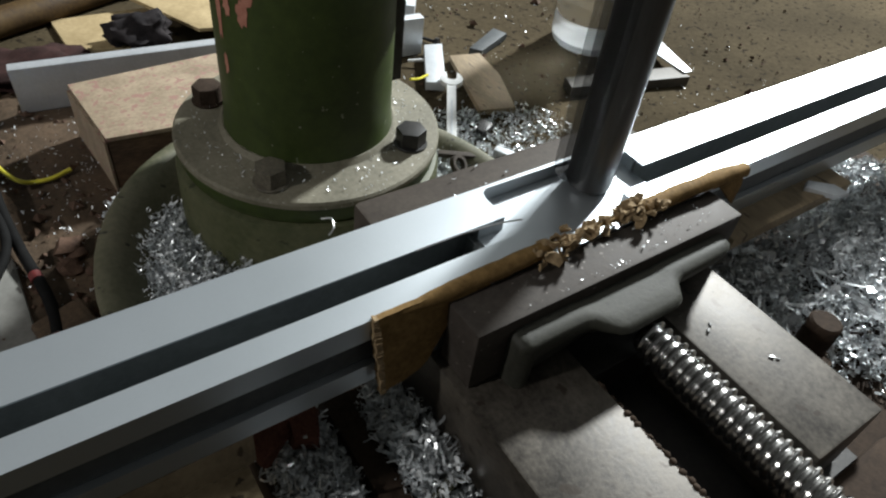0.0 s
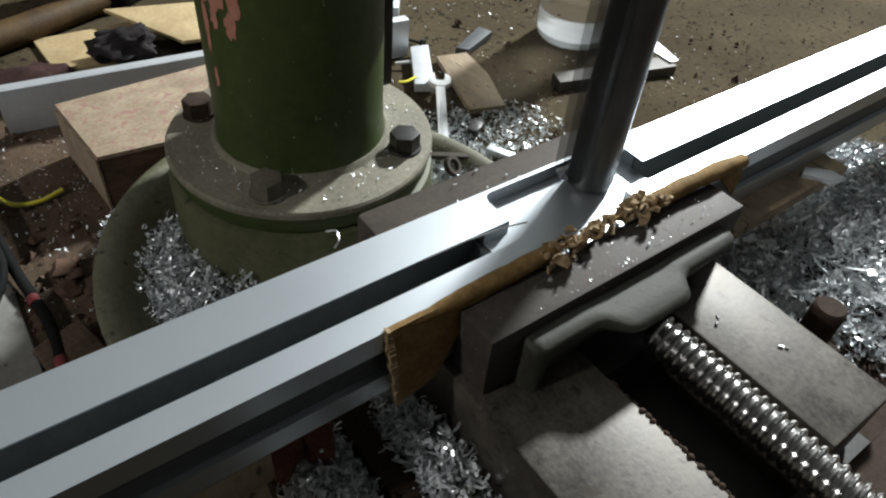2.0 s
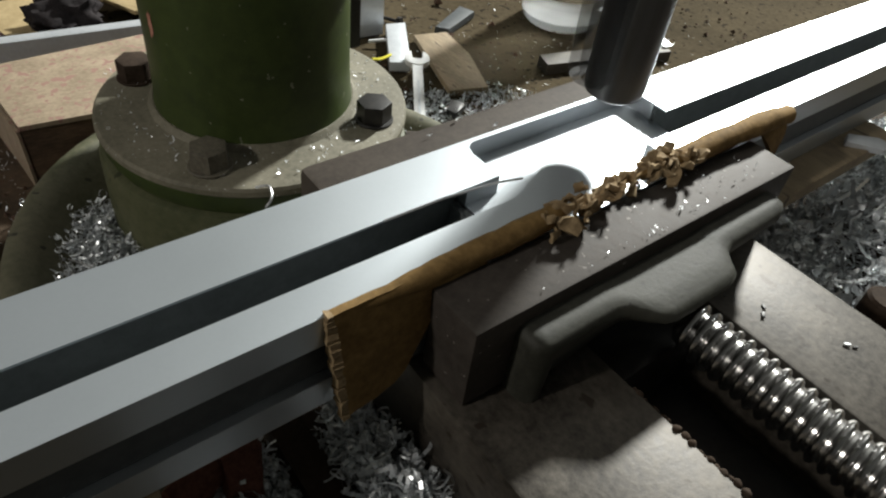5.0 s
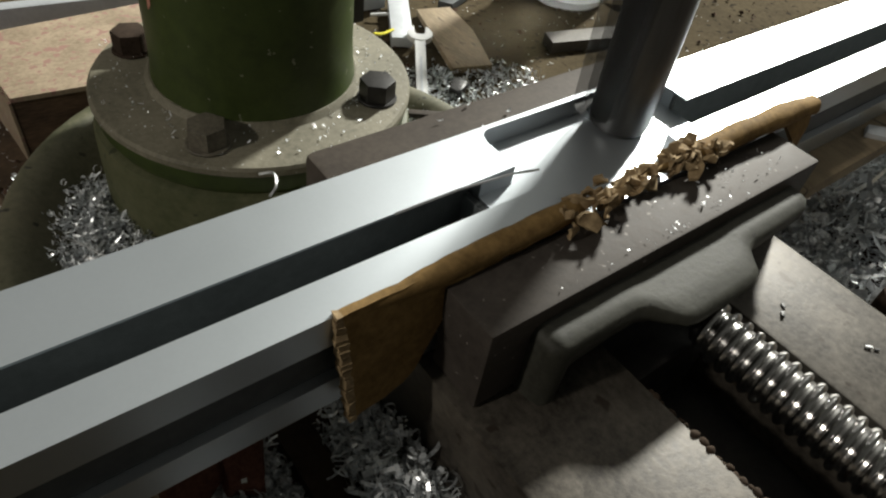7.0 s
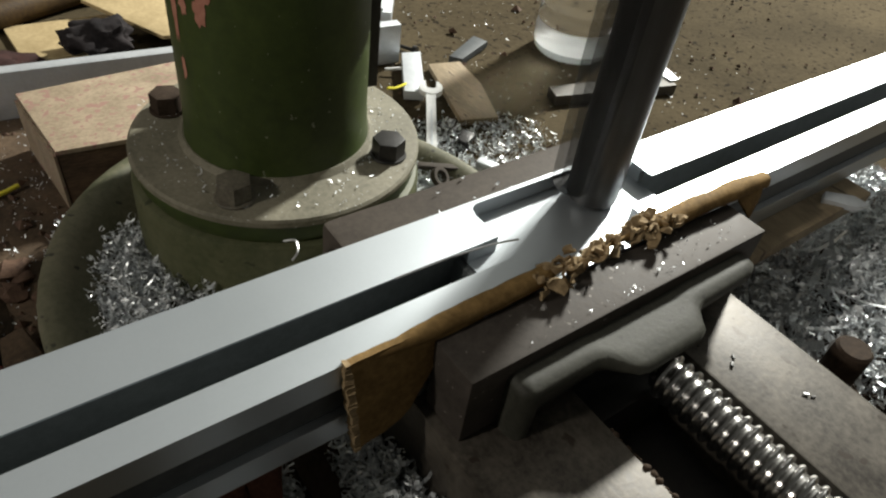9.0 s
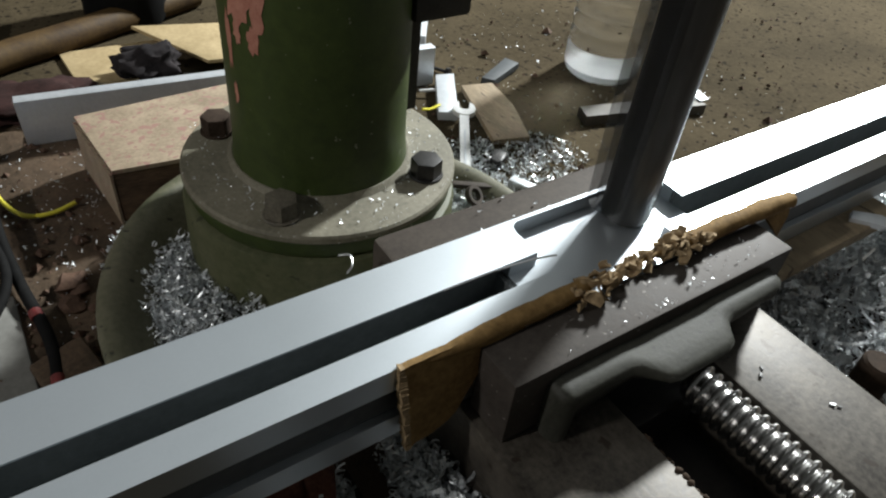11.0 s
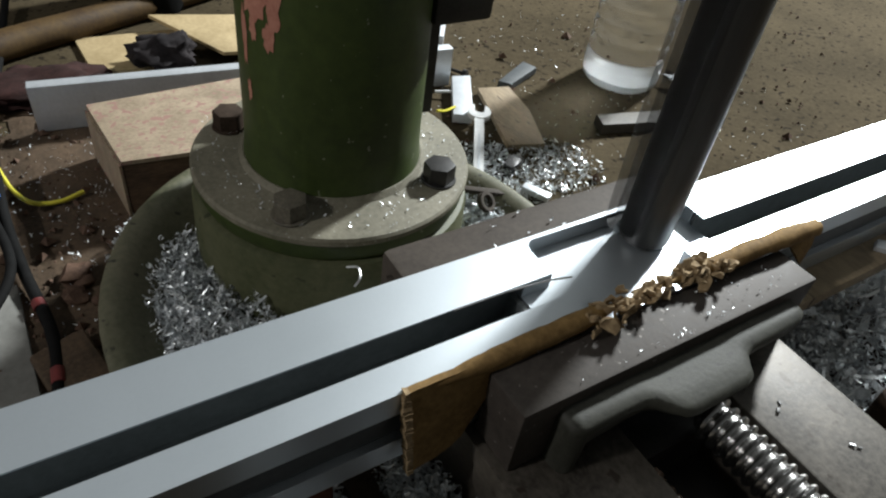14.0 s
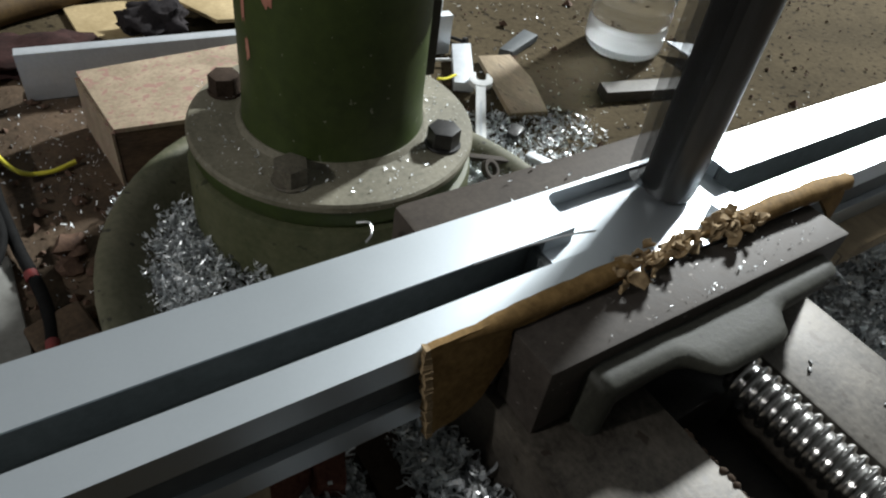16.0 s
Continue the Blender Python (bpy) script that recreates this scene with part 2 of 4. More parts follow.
def box(lo, hi, bevel=0.0, bm=None, seg=2):
    bm = bm or bmesh.new()
    mid, size = [(a + b) / 2 for a, b in zip(lo, hi)], [b - a for a, b in zip(lo, hi)]
    made = bmesh.ops.create_cube(bm, size=1, matrix=Matrix.Translation(mid) @ Matrix.Diagonal((*size, 1)))
    if bevel:
        edges = {e for v in made["verts"] for e in v.link_edges}
        bmesh.ops.bevel(bm, geom=list(edges), offset=bevel, segments=seg, affect="EDGES", profile=0.6)
    return bm


def lathe(profile, seg=48, bm=None, m=None):
    """Turns (radius, z) pairs about z; a radius of 0 closes the end."""
    bm = bm or bmesh.new()
    rings = []
    for r, z in profile:
        if r <= 1e-9:
            rings.append([bm.verts.new((0, 0, z))])
        else:
            rings.append([bm.verts.new((r * math.cos(2 * math.pi * k / seg), r * math.sin(2 * math.pi * k / seg), z)) for k in range(seg)])
    for a, b in zip(rings, rings[1:]):
        for k in range(seg):
            q = [a[k % len(a)], a[(k + 1) % len(a)], b[(k + 1) % len(b)], b[k % len(b)]]
            q = list(dict.fromkeys(q))
            if len(q) > 2:
                bm.faces.new(q)
    if m is not None:
        bmesh.ops.transform(bm, matrix=m, verts=[v for ring in rings for v in ring])
    return bm


def prism(outline, z0, z1, bm=None, m=None, bevel=0.0):
    """An outline in x, y raised from z0 to z1."""
    bm = bm or bmesh.new()
    lo = [bm.verts.new((x, y, z0)) for x, y in outline]
    hi = [bm.verts.new((x, y, z1)) for x, y in outline]
    n = len(lo)
    top = bm.faces.new(hi)
    bm.faces.new(lo[::-1])
    for k in range(n):
        bm.faces.new((lo[k], lo[(k + 1) % n], hi[(k + 1) % n], hi[k]))
    if bevel:
        bmesh.ops.bevel(bm, geom=list(top.edges), offset=bevel, segments=2, affect="EDGES", profile=0.6)
    if m is not None:
        bmesh.ops.transform(bm, matrix=m, verts=bm.verts[:])
    return bm


def tube(points, r, seg=8, bm=None, taper=None):
    """A round wire along points."""
    bm = bm or bmesh.new()
    pts = [Vector(p) for p in points]
    rings = []
    for k, p in enumerate(pts):
        d = (pts[min(k + 1, len(pts) - 1)] - pts[max(k - 1, 0)]).normalized()
        side = d.cross(Vector((0, 0, 1)))
        side = side.normalized() if side.length > 0.05 else Vector((1, 0, 0))
        up = side.cross(d)
        rr = r * (taper[k] if taper else 1)
        rings.append([bm.verts.new(p + rr * (math.cos(a) * side + math.sin(a) * up)) for a in (2 * math.pi * j / seg for j in range(seg))])
    for a, b in zip(rings, rings[1:]):
        for j in range(seg):
            bm.faces.new((a[j], a[(j + 1) % seg], b[(j + 1) % seg], b[j]))
    bm.faces.new(rings[0][::-1])
    bm.faces.new(rings[-1])
    return bm


def curve_points(knots, n=24):
    """A smooth line through knots (Catmull-Rom)."""
    k = [Vector(p) for p in knots]
    k = [2 * k[0] - k[1], *k, 2 * k[-1] - k[-2]]
    out = []
    for i in range(1, len(k) - 2):
        for s in range(n):
            t = s / n
            out.append(0.5 * (2 * k[i] + (k[i + 1] - k[i - 1]) * t + (2 * k[i - 1] - 5 * k[i] + 4 * k[i + 1] - k[i + 2]) * t * t + (3 * k[i] - k[i - 1] - 3 * k[i + 1] + k[i + 2]) * t**3))
    return [*out, k[-2]]


def rough_up(bm, amount, scale):
    for v in bm.verts:
        v.co += amount * noise.noise_vector(v.co * scale)
    return bm


# ---------------------------------------------------------------- setting
bm = bmesh.new()
bmesh.ops.create_grid(bm, x_segments=300, y_segments=300, size=5.2, matrix=pose(2.0, 0.5, 0))
for v in bm.verts:
    v.co.z += 0.003 * noise.noise(v.co * 9) + 0.0015 * noise.noise(v.co * 31)
single("ground", bm, GROUND, Matrix(), "oily brown dirt-covered workshop floor with dark spatter", "floor", kind="structure")
for name, lo, hi in (("wall_north", (-3.1, 5.0, -0.05), (7.1, 5.1, 4.0)), ("wall_south", (-3.1, -4.1, -0.05), (7.1, -4.0, 4.0)), ("wall_east", (7.0, -4.0, -0.05), (7.1, 5.0, 4.0)), ("wall_west", (-3.1, -4.0, -0.05), (-3.0, 5.0, 4.0)), ("ceiling", (-3.1, -4.1, 4.0), (7.1, 5.1, 4.1))):
    single(name, box(lo, hi), WALL, Matrix(), "plain grey workshop " + name.split("_")[0], name.split("_")[0], kind="structure")

# ---------------------------------------------------------------- drilling machine: base, boss, flange, column
CX, CY = 0.185, 0.4075
press = thing("drill_press", pose(CX, CY, 0), "green cast-iron drill press column bolted to a dusty base", "drill press")


def oval(a, b, front, n=28):
    """Rounded far end, straight sides running to the front."""
    pts = [(a * math.cos(math.pi * k / n), b * math.sin(math.pi * k / n)) for k in range(n + 1)]
    return [*pts, (-a, front), (a, front)]


BX, BY = 0.174 - CX, 0.335 - CY
outer, inner = oval(0.168, 0.185, -0.1), oval(0.138, 0.155, -0.072)
bm = bmesh.new()
rings = [[bm.verts.new((x + BX, y + BY, z)) for x, y in line] for line, z in ((outer, 0.0), (outer, 0.0415), (oval(0.1665, 0.1835, -0.0985), 0.0445), (oval(0.163, 0.18, -0.095), 0.0455), (oval(0.156, 0.173, -0.088), 0.0445), (oval(0.149, 0.166, -0.081), 0.039), (inner, 0.03), (oval(0.125, 0.142, -0.062), 0.016))]
for a, b in zip(rings, rings[1:]):
    for k in range(len(a)):
        bm.faces.new((a[k], a[(k + 1) % len(a)], b[(k + 1) % len(b)], b[k]))
bm.faces.new(rings[-1])
part("base", bm, OLIVE, press, "dusty olive cast base with a raised rim", 50)
part("boss", lathe([(0.1015, 0.0), (0.1, 0.072), (0.0985, 0.0775), (0.094, 0.079), (0.0, 0.079)], 72), BOSSGREEN, press, "olive painted boss under the flange")
part("flange_edge", lathe([(0.09, 0.0792), (0.0945, 0.0795), (0.0962, 0.083), (0.0964, 0.0925), (0.09, 0.0925)], 72), GREEN, press, "dark green flange edge")
part("flange", lathe([(0.09, 0.0927), (0.0972, 0.0929), (0.0985, 0.0943), (0.0983, 0.0975), (0.0968, 0.0992), (0.094, 0.0998), (0.07, 0.1), (0.066, 0.1012), (0.063, 0.105), (0.0, 0.105)], 72), DUSTY, press, "dusty round bolted flange")
part("column", lathe([(0.0632, 0.1005), (0.0622, 0.104), (0.0612, 0.110), (0.0605, 0.125), (0.0605, 0.9), (0, 0.9)], 72), GREEN, press, "dark green enamelled round column")
part("bracket", box((0.045, -0.045, 0.206), (0.088, -0.005, 0.27), 0.004), BLACKGREASE, press, "dark greasy clamp lug on the column")
part("rack", box((0.0585, -0.02, 0.13), (0.0665, -0.004, 0.6), 0.001), BLACKGREASE, press, "dark toothed rack strip")
for k, (a0, z0, w, h) in enumerate(((197, 0.232, 14, 0.026), (208, 0.205, 5, 0.011), (196, 0.207, 4, 0.010), (187, 0.200, 3.5, 0.024), (189, 0.165, 2.5, 0.010), (212, 0.225, 6, 0.02))):
    bm = bmesh.new()
    ring = []
    for j in range(22):
        t = 2 * math.pi * j / 22
        rr = 0.75 + 0.45 * noise.noise((3 * math.cos(t), 3 * math.sin(t), 7.3 * k))
        ring.append((a0 + w * rr * math.cos(t), z0 + h * rr * math.sin(t)))
    fan = [bm.verts.new((0.0609 * math.cos(radians(a)), 0.0609 * math.sin(radians(a)), z)) for a, z in ring]
    inner = [bm.verts.new((0.0609 * math.cos(radians(a0 + (a - a0) * 0.5)), 0.0609 * math.sin(radians(a0 + (a - a0) * 0.5)), z0 + (z - z0) * 0.5)) for a, z in ring]
    for j in range(22):
        bm.faces.new((fan[j], fan[(j + 1) % 22], inner[(j + 1) % 22], inner[j]))
    bm.faces.new(inner)
    part("chipped_patch", bm, PINK, press, "pink primer showing through chipped paint")
hexagon = [(0.0113 * math.cos(math.pi * k / 3), 0.0113 * math.sin(math.pi * k / 3)) for k in range(6)]
for k, a in enumerate((226, 312, 136, 46)):
    at = pose(0.0795 * math.cos(radians(a)), 0.0795 * math.sin(radians(a)), 0.1, 0, 0, 17 * k + 8)
    metal = (BOLT, BLACKGREASE, RUST, BOLT)[k]
    bolt = part("bolt", prism(hexagon, 0.0018, 0.0138, bevel=0.0014), metal, press, "hexagon bolt head")
    bolt.matrix_basis = at
    part("washer", lathe([(0.0, 0.0), (0.0122, 0.0), (0.0126, 0.0004), (0.0126, 0.0013), (0.0122, 0.0017), (0.0, 0.0017)], 24), metal, bolt, "flat washer")

# ---------------------------------------------------------------- table and vise
table = thing("drill_table", pose(0.25, 0, 0), "cast-iron machine table strewn with swarf", "machine table")
part("table_top", box((-0.213, -0.35, 0.11), (0.27, 0.165, 0.13), 0.004), RUST, table, "rusty iron table top")
part("support", box((-0.1, -0.3, 0.012), (0.1, 0.1, 0.11), 0.004), RUST, table)
part("edge_bar", box((-0.18, -0.3, 0.13), (-0.168, 0.16, 0.1445), 0.002), RUST, table, "rusty brown edge bar")

vise = thing("machine_vise", pose(0.18, 0.1, 0.13), "worn grey machine vise clamping an aluminium profile", "vise")
VO = Vector((0.18, 0.1, 0.13))


def vbox(lo, hi, bevel, seg=2):
    return box([a - b for a, b in zip(lo, VO)], [a - b for a, b in zip(hi, VO)], bevel, seg=seg)


part("vise_bed", vbox((0.1035, -0.16, 0.1302), (0.25, 0.2, 0.152), 0.003), BLACKGREASE, vise, "greasy black vise bed")
part("rail", vbox((0.101, -0.15, 0.1522), (0.1495, 0.163, 0.19), 0.0012), RAIL, vise, "worn steel slide rail")
part("rail", vbox((0.1965, 0.0175, 0.1522), (0.238, 0.163, 0.19), 0.0012), RAIL, vise, "worn steel slide rail")
part("screw_block", vbox((0.152, -0.15, 0.1522), (0.245, 0.012, 0.176), 0.003), RUST, vise, "rusty screw bearing block")
part("lug", prism([(0.0885 - VO.x, 0.0860 - VO.y), (0.1130 - VO.x, 0.0950 - VO.y), (0.1122 - VO.x, 0.1002 - VO.y), (0.0868 - VO.x, 0.0912 - VO.y)], 0.1302 - VO.z, 0.1520 - VO.z, bevel=0.001), OLIVE, vise, "olive cast lug")
part("fixed_jaw", vbox((0.104, 0.1642, 0.1902), (0.256, 0.1895, 0.2125), 0.003), JAWSTEEL, vise, "dark oily steel fixed jaw")
part("moving_jaw", vbox((0.1045, 0.1026, 0.1905), (0.2425, 0.1206, 0.2195), 0.0009), STEEL, vise, "scratched dark steel moving jaw")
bm = bmesh.new()
rings = []
# stations along the jaw: x, reach of the shelf, its top, underside at the nose and at the jaw; an end rib, two arms and a wide nose over the screw
for x, d, zt, zf, zb in ((0.1185, 0.0050, 0.2112, 0.1880, 0.1850), (0.1196, 0.0078, 0.2132, 0.1830, 0.1815), (0.1215, 0.0088, 0.2138, 0.1815, 0.1808), (0.1232, 0.0090, 0.2139, 0.1840, 0.1812), (0.1250, 0.0090, 0.2139, 0.2062, 0.1850), (0.1380, 0.0090, 0.2139, 0.2074, 0.1880), (0.1470, 0.0094, 0.2139, 0.2077, 0.1900), (0.1505, 0.0110, 0.2138, 0.2082, 0.1930), (0.1535, 0.0150, 0.2135, 0.2090, 0.1980), (0.1565, 0.0180, 0.2133, 0.2096, 0.2020), (0.1610, 0.0189, 0.2132, 0.2100, 0.2035), (0.1850, 0.0188, 0.2132, 0.2100, 0.2035), (0.1895, 0.0176, 0.2133, 0.2096, 0.2020), (0.1920, 0.0140, 0.2135, 0.2090, 0.1990), (0.1945, 0.0105, 0.2138, 0.2082, 0.1960), (0.1990, 0.0092, 0.2139, 0.2077, 0.1950), (0.2260, 0.0086, 0.2139, 0.2082, 0.1960), (0.2305, 0.0070, 0.2134, 0.2087, 0.1970), (0.2322, 0.0030, 0.2122, 0.2092, 0.1985)):
    line = [(0.1028, zt + 0.0004), (0.1024 - 0.5 * d, zt), (0.1024 - 0.86 * d, zt - 0.0005), (0.1024 - 0.97 * d, zt - 0.0017), (0.1024 - d, zt - 0.0034), (0.1024 - 0.97 * d, zf), (0.1024 - 0.8 * d, zf - 0.0012), (0.1024 - 0.3 * d, zb), (0.1028, zb)]
    rings.append([bm.verts.new((x - VO.x, y - VO.y, z - VO.z)) for y, z in line])
for p, q in zip(rings, rings[1:]):
    for k in range(9):
        bm.faces.new((p[k], p[(k + 1) % 9], q[(k + 1) % 9], q[k]))
bm.faces.new(rings[0])
bm.faces.new(rings[-1])
rough_up(bm, 0.0003, 220)
part("jaw_casting", bm, CASTING, vise, "grey enamelled jaw casting", 55)
part("jaw_foot", vbox((0.110, 0.1045, 0.1802), (0.236, 0.121, 0.1903), 0.001), BLACKGREASE, vise, "dark jaw foot")
part("jaw_nut", vbox((0.151, 0.088, 0.1525), (0.195, 0.15, 0.1802), 0.002), BLACKGREASE, vise, "dark nut block under the jaw")

rng = random.Random(21)
bm = bmesh.new()
y = 0.081
while y > -0.148:
    r = rng.uniform(0.0008, 0.0016)
    bmesh.ops.create_icosphere(bm, subdivisions=2, radius=r, matrix=pose(0.1497 - VO.x + rng.uniform(-0.0006, 0.0004), y - VO.y, 0.1893 - VO.z + rng.uniform(-0.001, 0.0003), 0, 0, rng.uniform(0, 90)))
    y -= r * rng.uniform(1.3, 2.2)
# uneven rust-brown lumps in a row on the left rail's inner edge
part("edge_lumps", rough_up(bm, 0.0005, 500), RUST, vise, "row of small rust-brown lumps along the rail edge", 50)
for x, y, size, mat in ((0.207, 0.0775, 0.0016, BLACKGREASE), (0.2105, 0.0795, 0.0013, BLACKGREASE), (0.2035, 0.0895, 0.0010, BLACKGREASE), (0.2195, 0.0555, 0.0015, RAWALU), (0.2210, 0.0535, 0.0012, BLACKGREASE)):
    single("filing", rough_up(box((-0.7 * size, -0.35 * size, 0), (0.7 * size, 0.35 * size, 0.5 * size), 0.0002), 0.0004, 500), mat, pose(x, y, 0.1901, 0, 0, 8000 * x), "small curled filing lying on the vise rail", "metal shaving", "filings on the rail")

# lead screw with real thread
bm = bmesh.new()
R0, PITCH, LEN, SEG = 0.0087, 0.0040, 0.16, 28
prof = [(0.0, 0.0019), (0.12, 0.0009), (0.25, 0.0003), (0.42, 0.0), (0.59, 0.0003), (0.72, 0.0009), (0.84, 0.0019)]
turns = int(LEN / PITCH)
helix = []
for k in range(turns * SEG + 1):
    a = 2 * math.pi * k / SEG
    helix.append([bm.verts.new(((R0 - d) * math.cos(a), (R0 - d) * math.sin(a), PITCH * (k / SEG + f))) for f, d in prof])
for k in range(turns * SEG):
    for j in range(len(prof) - 1):
        bm.faces.new((helix[k][j], helix[k + 1][j], helix[k + 1][j + 1], helix[k][j + 1]))
    if k + 1 + SEG <= turns * SEG:
        bm.faces.new((helix[k][-1], helix[k + 1][-1], helix[k + 1 + SEG][0], helix[k + SEG][0]))
lathe([(0, -0.0012), (0.005, -0.001), (0.0066, 0.0004), (0.0070, 0.003), (0.0070, LEN)], 28, bm)
part("lead_screw", bm, SHINY, vise, "bright square-threaded steel lead screw", 30).matrix_basis = pose(0.002, -0.011, 0.0605, 90)

# ---------------------------------------------------------------- aluminium profile in the vise
TOP, FLOOR, LOW = 0.2237, 0.2172, 0.1906
YB, YG, YF, Y0 = 0.1633, 0.1440, 0.1338, 0.1229


def section(x, zf, zb, rim=0.0017, floor=FLOOR, lip=0.0, rec=0.0):
    """Outline across the profile at x. zf, zb: heights of the front and the back top strip; rim: the wall left at the back; lip, rec: thickness and reach of the lips over the groove."""
    pts = [(Y0, LOW), (Y0, 0.2003), (Y0 + 0.004, 0.2003), (Y0 + 0.004, 0.2139), (Y0, 0.2139), (Y0, zf), (YF, zf)]
    pts += [(YF, zf - lip), (YF - rec, zf - lip), (YF - rec, floor), (YG + rec, floor), (YG + rec, zb - lip), (YG, zb - lip)] if rec else [(YF, floor), (YG, floor)]
    pts += [(YG, zb), (YB - rim, zb), (YB - rim, TOP), (YB, TOP), (YB, 0.2139), (YB - 0.004, 0.2139), (YB - 0.004, 0.2003), (YB, 0.2003), (YB, LOW)]
    return [Vector((x, y, z)) for y, z in pts]


XL, XR = 0.1460, 0.2228
WHOLE = dict(floor=0.2045, lip=0.0007, rec=0.0052)
notch = [section(0.134, TOP, TOP), section(XL, TOP, TOP)]
for k in range(6):
    notch.append(section(XL + 0.001 * k, FLOOR + 0.0001, FLOOR, 0.0067 - math.sqrt(max(0, 0.005**2 - (0.005 - 0.001 * k) ** 2))))
notch += [section(0.2005, FLOOR + 0.0001, FLOOR), section(0.2005, TOP, FLOOR), section(XR, TOP, FLOOR)]
bm = bmesh.new()
for stations in ([section(-0.55, TOP, TOP, **WHOLE), section(0.134, TOP, TOP, **WHOLE)], notch, [section(XR, TOP, TOP, **WHOLE), section(1.5, TOP, TOP, **WHOLE)]):
    rings = [[bm.verts.new(v) for v in line] for line in stations]
    for a, b in zip(rings, rings[1:]):
        for k in range(len(a)):
            bm.faces.new((a[k], a[(k + 1) % len(a)], b[(k + 1) % len(b)], b[k]))
    bm.faces.new(rings[0])
    bm.faces.new(rings[-1])
bmesh.ops.dissolve_degenerate(bm, edges=bm.edges[:], dist=1e-6)
profile = thing("aluminium_profile", Matrix(), "long satin aluminium window profile with a milled notch", "metal profile")
part("extrusion", bm, ANODISED, profile, "satin anodised extrusion", 0)
# linings added to the groove, their dark colour paints its shade
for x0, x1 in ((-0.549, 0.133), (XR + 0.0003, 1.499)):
    part("groove_shade", prism([(YF - 0.0049, 0.2046), (YG + 0.0049, 0.2046), (YG + 0.0049, 0.2228), (YG + 0.0037, 0.2228), (YG + 0.0037, 0.2058), (YF - 0.0037, 0.2058), (YF - 0.0037, 0.2228), (YF - 0.0049, 0.2228)], x0, x1, m=Matrix(((0, 0, 1, 0), (1, 0, 0, 0), (0, 1, 0, 0), (0, 0, 0, 1)))), GROOVESHADE, profile, "dark grey lining put in as groove shade", 0)
# strip added in the side recess to paint it shaded
part("side_shade", box((-0.549, Y0 + 0.0028, 0.2005), (1.499, Y0 + 0.0039, 0.2137)), SIDESHADE, profile, "dark grey strip put in as side groove shade", 0)
part("shade_end", box((0.1316, YF - 0.0036, 0.2060), (0.1337, YG + 0.0036, 0.2166)), GROOVESHADE, profile, "dark end piece put in as groove shade", 0)
part("burr", tube([(0.105, 0.1432, 0.2243), (0.125, 0.1428, 0.2246), (0.143, 0.1415, 0.2240), (0.152, 0.1405, 0.2228)], 0.0004, 5), RAWALU, profile, "thin bright burr at the cut")

# cardboard folded between the moving jaw and the profile
card = thing("cardboard_packing", pose(0.17, 0.12, 0.2), "torn brown cardboard packing between jaw and profile", "cardboard")
CO = Vector((0.17, 0.12, 0.2))
pts, fat = [], []
for k in range(61):
    t = k / 60
    pts.append(Vector((0.080 + 0.184 * t, 0.1224 + 0.0012 * math.sin(3.1 * t) - 0.0014 * t * t + 0.0006 * noise.noise((9 * t, 0, 2)), 0.2222 + 0.0006 * t + 0.0014 * min(1, max(0, 2.5 * t - 1)) + 0.0007 * noise.noise((11 * t, 3, 0)) - (0.10 * (t - 0.9) ** 2 if t > 0.9 else 0))) - CO)
    torn = max(0.0, 1 - abs(t - 0.51) / 0.14)
    fat.append((1.0 + 0.28 * t + 0.15 * noise.noise((14 * t, 1, 1))) * (1 - 0.75 * min(1, 3 * torn)) * min(1, 0.3 + 5 * t) * (1 if t < 0.96 else 0.85))
bm = tube(pts, 0.0031, 12, None, fat)
rough_up(bm, 0.0004, 300)
part("rolled_edge", bm, CARD, card, "rolled brown cardboard edge", 70)
bm = bmesh.new()
cols = []
for k in range(15):
    t = k / 14
    x = 0.0768 + 0.045 * t
    out = 0.0042 * (1 - t) ** 1.3
    row = []
    for j in range(7):
        u = j / 6
        low = 0.1895 + 0.003 * t + 0.026 * min(1, max(0, (t - 0.36) / 0.3)) ** 1.5 + 0.0015 * noise.noise((6 * t, 2, 2))
        row.append((x + 0.0012 * u + 0.0006 * noise.noise((5 * u, 9 * t, 3)), 0.1207 + 0.0012 * (1 - u) - out * (0.1 + 0.9 * u) + 0.0006 * noise.noise((7 * t, 6 * u, 5)), 0.2244 + (low - 0.2244) * u))
    cols.append(row)
front = [[bm.verts.new(Vector(p) - CO) for p in row] for row in cols]
back = [[bm.verts.new(Vector((p[0], p[1] + 0.0022, p[2])) - CO) for p in row] for row in cols]
for k in range(14):
    for j in range(6):
        bm.faces.new((front[k][j], front[k + 1][j], front[k + 1][j + 1], front[k][j + 1]))
        bm.faces.new((back[k][j], back[k][j + 1], back[k + 1][j + 1], back[k + 1][j]))
    for j in (0, 6):
        bm.faces.new((front[k][j], back[k][j], back[k + 1][j], front[k + 1][j]))
for k in (0, 14):
    for j in range(6):
        bm.faces.new((front[k][j], front[k][j + 1], back[k][j + 1], back[k][j]))
part("flap", bm, CARD, card, "flap of brown cardboard with a torn end", 60)
bm = bmesh.new()
for k in range(26):
    u = k / 25
    z = 0.2238 - 0.033 * u
    c = Vector((0.0768 + 0.0012 * u + 0.0008 * noise.noise((k, 0, 0)), 0.1207 + 0.0012 * (1 - u) - 0.0042 * (0.1 + 0.9 * u) + 0.0010, z)) - CO
    w = 0.0012 + 0.0010 * abs(noise.noise((k * 0.7, 3, 1)))
    box(c - Vector((0.0012 + 0.001 * abs(noise.noise((k * 1.3, 7, 1))), w, 0.0008)), c + Vector((0.0008, w, 0.0008)), 0, bm)
